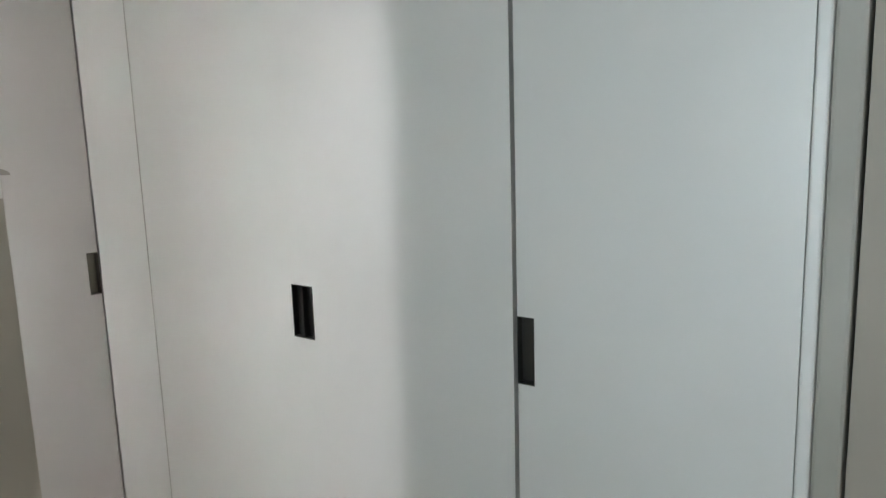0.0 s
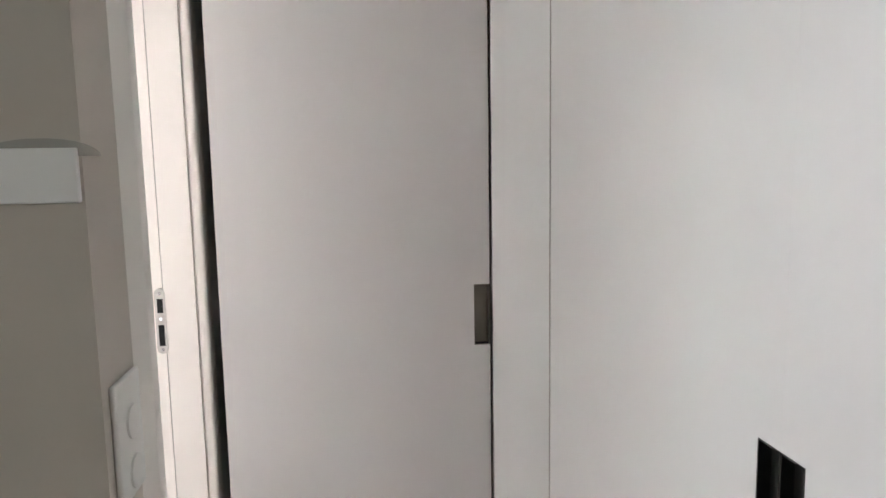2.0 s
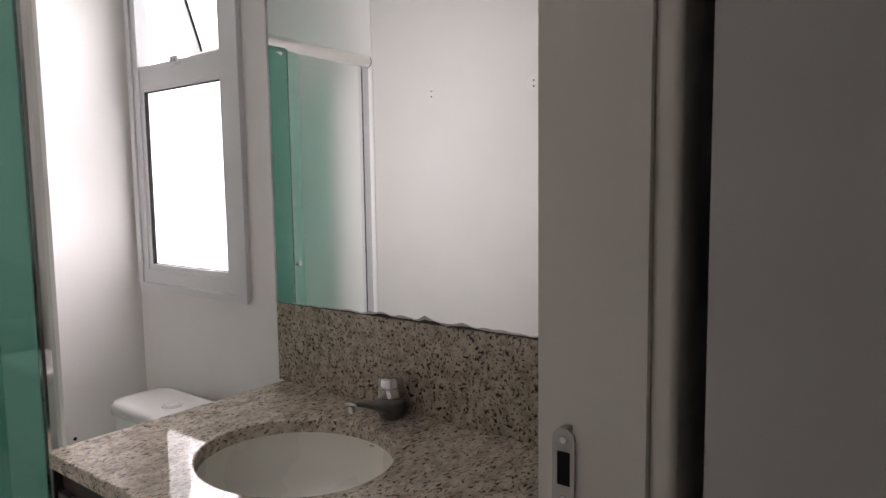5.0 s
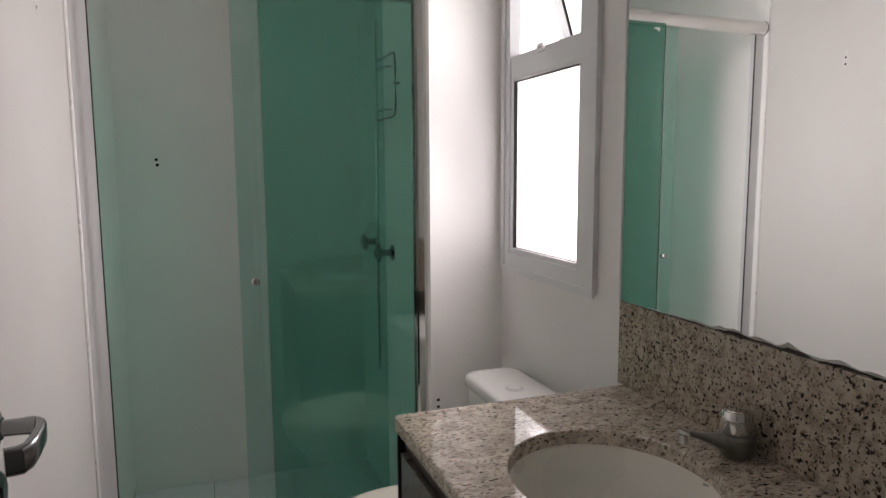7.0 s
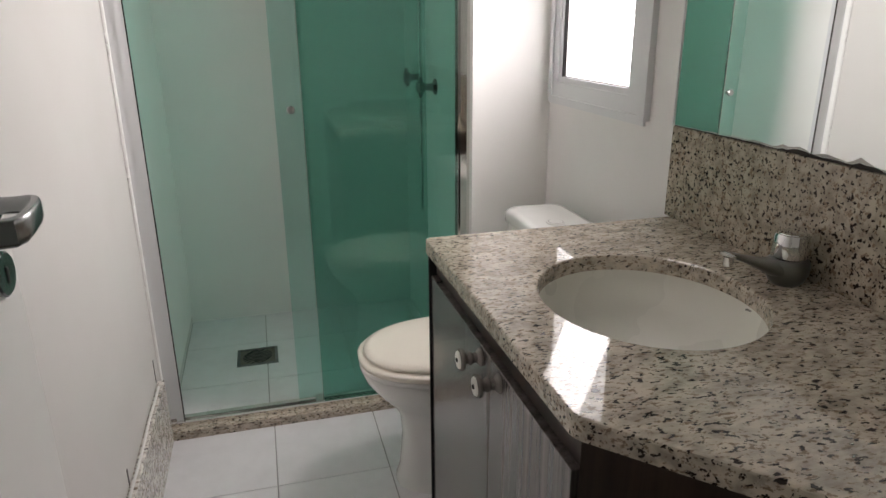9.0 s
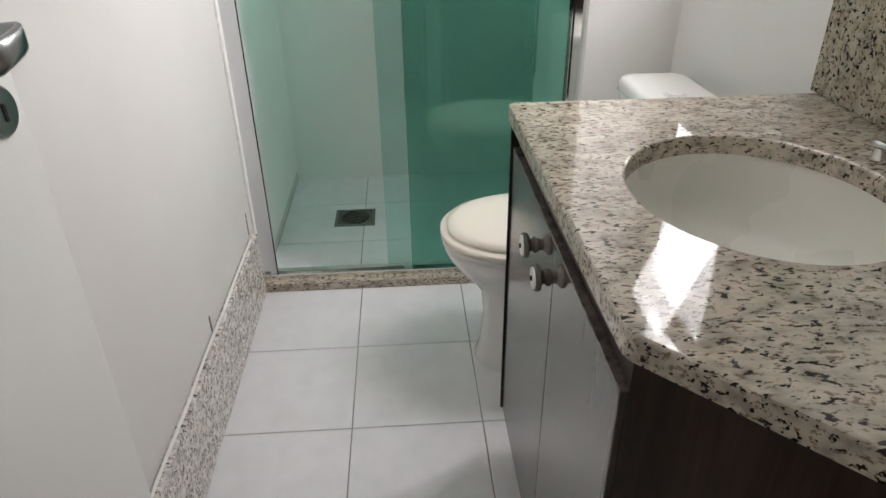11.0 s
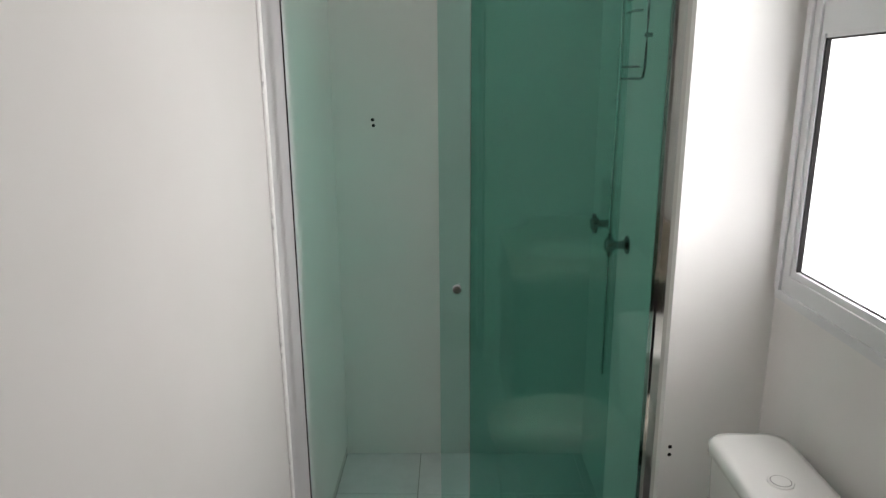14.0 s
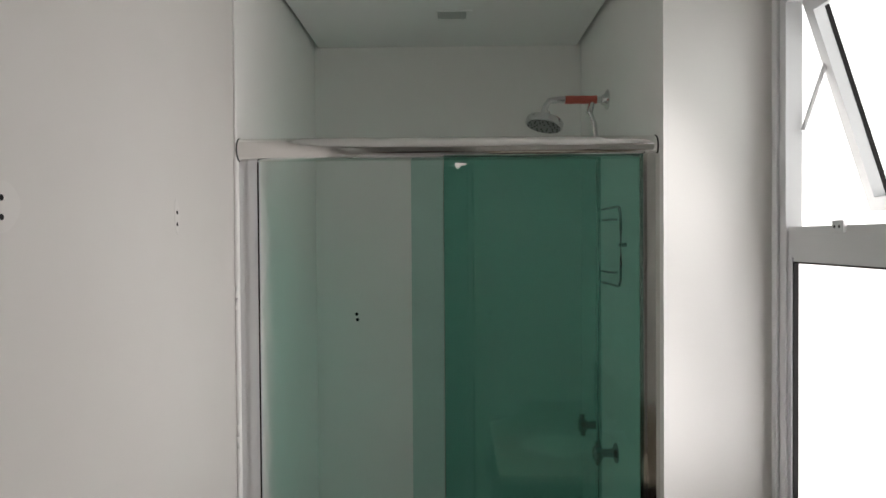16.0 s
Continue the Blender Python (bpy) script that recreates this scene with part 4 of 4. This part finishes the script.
part("polished_edge", box(MX0 - 0.004, MX0 - 0.0005, face(MX0) - 0.003, WN, 1.062, MZ1, 0.001), M_WHITEALU, mir)
bm = bmesh.new()
a_ = [bm.verts.new((x, face(x) - 0.0003, worn(x) + 0.0005)) for x in xs]
b_ = [bm.verts.new((x, face(x) - 0.0003, worn(x) + 0.0005 + max(0.0006, 0.0075 * (0.45 + noise.noise((x * 31, 9, 0))) * min(1, (x + 1.27) / 0.35)))) for x in xs]
for i in range(len(xs) - 1):
    bm.faces.new((a_[i], a_[i + 1], b_[i + 1], b_[i]))
part("stained_rim", bm, M_RIM, mir, "pale torn rim")

# ---- window ----
win = thing("window_1", (-1.69, 1.83, WZ0), "white aluminium bathroom window, frosted below, with an open top-hung sash above", "window", kind="structure")
fy0, fy1 = 1.803, 1.840
part("outer_frame", boxes((-1.966, -1.922, fy0, fy1, 1.050, 2.274), (-1.498, -1.412, fy0, fy1 - 0.005, 1.050, 2.274), (-1.922, -1.498, fy0, fy1, 1.050, 1.104), (-1.922, -1.498, fy0, fy1, 2.232, 2.274)), M_WHITEALU, win)
part("cover_strip", boxes((-1.436, -1.408, fy0 - 0.007, fy0 - 0.0005, 1.040, 2.28), (-1.966, -1.436, fy0 - 0.007, fy0 - 0.0005, 1.040, 1.062), (-1.972, -1.950, fy0 - 0.007, fy0 - 0.0005, 1.062, 2.28)), M_WHITEALU, win)
part("mullion", boxes((-1.922, -1.498, fy0 + 0.006, fy1, 1.664, 1.732), (-1.922, -1.498, fy0 + 0.010, fy0 + 0.03, 1.655, 1.664)), M_WHITEALU, win)
part("lower_bead", boxes((-1.922, -1.906, fy0 + 0.005, fy0 + 0.03, 1.104, 1.664), (-1.507, -1.498, fy0 + 0.005, fy0 + 0.03, 1.104, 1.664), (-1.906, -1.507, fy0 + 0.005, fy0 + 0.03, 1.104, 1.120)), M_WHITEALU, win)
part("gasket", boxes((-1.906, -1.902, fy0 + 0.008, fy0 + 0.019, 1.120, 1.655), (-1.902, -1.507, fy0 + 0.012, fy0 + 0.019, 1.651, 1.655), (-1.902, -1.507, fy0 + 0.014, fy0 + 0.019, 1.120, 1.1225)), M_BLACK, win)
pane = part("pane", boxes((-1.904, -1.505, fy0 + 0.020, fy0 + 0.025, 1.118, 1.656)), M_FROST, win, "frosted lower pane")
part("latch", box(-1.738, -1.700, fy0 - 0.002, fy0 + 0.012, 1.716, 1.742, 0.002), M_WHITEALU, win)
for x in (-1.728, -1.712):
    part("latch_hole", lathe([(0, 0), (0.0035, 0), (0.003, 0.0006), (0, 0.0006)], at(x, fy0 - 0.002, 1.729, ALONG_NY), 10), M_HOLE, win)
# top-hung sash swung outwards from its upper edge
SASH = Matrix.Translation((0, 1.836, 2.232)) @ Matrix.Rotation(radians(18), 4, "X")


def sash_bm(*rows):
    bm = boxes(*rows)
    bmesh.ops.transform(bm, matrix=SASH, verts=bm.verts)
    return bm


sx0, sx1, sh_ = -1.918, -1.502, -0.492
sash = part("top_sash", sash_bm((sx0, sx0 + 0.030, 0, 0.026, sh_, 0), (sx1 - 0.030, sx1, 0, 0.026, sh_, 0), (sx0 + 0.03, sx1 - 0.03, 0, 0.026, sh_, sh_ + 0.032), (sx0 + 0.03, sx1 - 0.03, 0, 0.026, -0.03, 0)), M_WHITEALU, win, "open top-hung sash")
part("sash_pane", sash_bm((sx0 + 0.004, sx1 - 0.004, 0.0455, 0.0495, sh_ + 0.004, -0.004)), M_CLEAR, sash)
part("sash_gasket", sash_bm((sx0 + 0.024, sx0 + 0.031, 0.0262, 0.037, sh_, 0), (sx1 - 0.031, sx1 - 0.024, 0.0262, 0.037, sh_, 0)), M_BLACK, sash)
for x in (-1.912, -1.510):
    part("stay_arm", tube([(x, 1.836, 1.945), (x, 1.889, 2.105)], 0.0055, 8), M_WHITEALU, win)

# ---- toilet ----
TX = -1.612
toi = thing("toilet", (TX, 1.45, 0.0), "white ceramic toilet with a closed cream seat, tank under the window", "toilet")


def egg(z, back, front, half, n=40, sq=2.3):
    """An egg-shaped ring: rounded at the front (towards -y), blunter at the back."""
    mid = back - 0.42 * (back - front)
    pts = []
    for t in np.linspace(0, 2 * math.pi, n, endpoint=False):
        c, s = math.cos(t), math.sin(t)
        x = half * math.copysign(abs(c) ** (2 / sq), c)
        y = (back - mid) * math.copysign(abs(s) ** (2 / 3.2), s) if s > 0 else (mid - front) * math.copysign(abs(s) ** (2 / 2.1), s)
        pts.append((TX + x, mid + y, z))
    return pts


part("pedestal", loft([egg(0.0, 1.64, 1.206, 0.118), egg(0.015, 1.64, 1.207, 0.117), egg(0.05, 1.63, 1.219, 0.106), egg(0.15, 1.63, 1.228, 0.100), egg(0.225, 1.63, 1.222, 0.108), egg(0.265, 1.63, 1.198, 0.128), egg(0.305, 1.63, 1.160, 0.152), egg(0.345, 1.63, 1.130, 0.170), egg(0.375, 1.63, 1.118, 0.176), egg(0.385, 1.63, 1.122, 0.174)]),
     M_CERAMIC, toi, "white ceramic bowl and foot", smooth=True, angle=60)
part("rim", loft([egg(0.380, 1.60, 1.122, 0.172), egg(0.386, 1.60, 1.114, 0.180), egg(0.396, 1.60, 1.114, 0.180), egg(0.400, 1.60, 1.120, 0.175)]), M_CERAMIC, toi, smooth=True, angle=60)
part("seat", loft([egg(0.402, 1.565, 1.120, 0.178), egg(0.405, 1.567, 1.112, 0.186), egg(0.416, 1.567, 1.111, 0.187), egg(0.421, 1.565, 1.116, 0.182)]), M_SEAT, toi, "cream plastic seat", smooth=True, angle=70)
part("lid", loft([egg(0.422, 1.555, 1.135, 0.164), egg(0.426, 1.556, 1.128, 0.170), egg(0.434, 1.556, 1.130, 0.169), egg(0.441, 1.552, 1.150, 0.154), egg(0.444, 1.54, 1.19, 0.12), egg(0.445, 1.48, 1.30, 0.05)]), M_SEAT, toi, "closed cream lid", smooth=True, angle=70)
for dx in (-0.07, 0.07):
    part("hinge", tube([(TX + dx - 0.018, 1.567, 0.425), (TX + dx + 0.018, 1.567, 0.425)], 0.011, 12), M_SEAT, toi, smooth=True)


def round_box_ring(z, x0, x1, y0, y1, r):
    return [(x, y, z) for x, y in rounded([(x0, y0), (x1, y0), (x1, y1), (x0, y1)], r, 6)]


ty0, ty1 = 1.590, WN - 0.048
part("tank", loft([round_box_ring(0.385, TX - 0.150, TX + 0.150, ty0 + 0.025, ty1, 0.035), round_box_ring(0.44, TX - 0.165, TX + 0.165, ty0 + 0.012, ty1, 0.035), round_box_ring(0.60, TX - 0.178, TX + 0.178, ty0 + 0.006, ty1, 0.035), round_box_ring(0.715, TX - 0.184, TX + 0.184, ty0 + 0.004, ty1, 0.035)]),
     M_CERAMIC, toi, smooth=True, angle=50)
part("tank_lid", loft([round_box_ring(0.716, TX - 0.184, TX + 0.184, ty0 + 0.004, ty1, 0.035), round_box_ring(0.722, TX - 0.191, TX + 0.191, ty0 - 0.004, ty1 + 0.004, 0.04), round_box_ring(0.745, TX - 0.191, TX + 0.191, ty0 - 0.004, ty1 + 0.004, 0.04), round_box_ring(0.755, TX - 0.184, TX + 0.184, ty0 + 0.004, ty1, 0.04), round_box_ring(0.758, TX - 0.17, TX + 0.17, ty0 + 0.018, ty1 - 0.015, 0.04)]),
     M_CERAMIC, toi, smooth=True, angle=60)
bt = part("flush_button", lathe([(0, 0), (0.026, 0), (0.0265, 0.002), (0.025, 0.004), (0.021, 0.0042), (0.0205, 0.003), (0.019, 0.0052), (0, 0.0058)], at(TX + 0.02, 1.667, 0.7575)), M_CERAMIC, toi, "round flush button", smooth=True)
part("button_gap", lathe([(0.0212, 0.0040), (0.0204, 0.0040), (0.0204, 0.0046), (0.0212, 0.0046)], at(TX + 0.02, 1.667, 0.7575)), M_GROUT, bt)

# ---- floor tiles, one by one ----
TS, GAP = 0.332, 0.0028


def tile_mesh(w, d):
    bm = box(0, w, 0, d, -0.008, 0.0, 0.0)
    tops = [e for e in bm.edges if all(v.co.z > -0.001 for v in e.verts)]
    bmesh.ops.bevel(bm, geom=tops, offset=0.0012, segments=1, affect="EDGES")
    return finish(bm, "tile", M_TILE)


TILE_MESHES = {}


def lay(parent, x0, x1, y0, y1, jx, jy, z):
    """Tiles between the bounds, with joints at jx and jy."""
    def cuts(lo, hi, j):
        k = math.floor((lo - j) / TS)
        pts = [lo] + [j + TS * i for i in range(k, k + 40) if lo + 0.01 < j + TS * i < hi - 0.01] + [hi]
        return list(zip(pts, pts[1:]))
    for a, b in cuts(x0, x1, jx):
        for c, d in cuts(y0, y1, jy):
            w, h = round(b - a - GAP, 4), round(d - c - GAP, 4)
            if (w, h) not in TILE_MESHES:
                TILE_MESHES[w, h] = tile_mesh(w, h)
            ob = new("tile", TILE_MESHES[w, h])
            ob.parent = parent
            ob.location = Vector((a + GAP / 2, c + GAP / 2, z)) - ORIGIN[parent.name]


lay(floor_bath, SX + 0.002, 0.02, WS + 0.001, WN - 0.001, -1.676, 0.866, 0.0)
lay(floor_shower, SB, -2.091, WS + 0.001, SN - 0.001, -2.362, 0.852, -0.02)
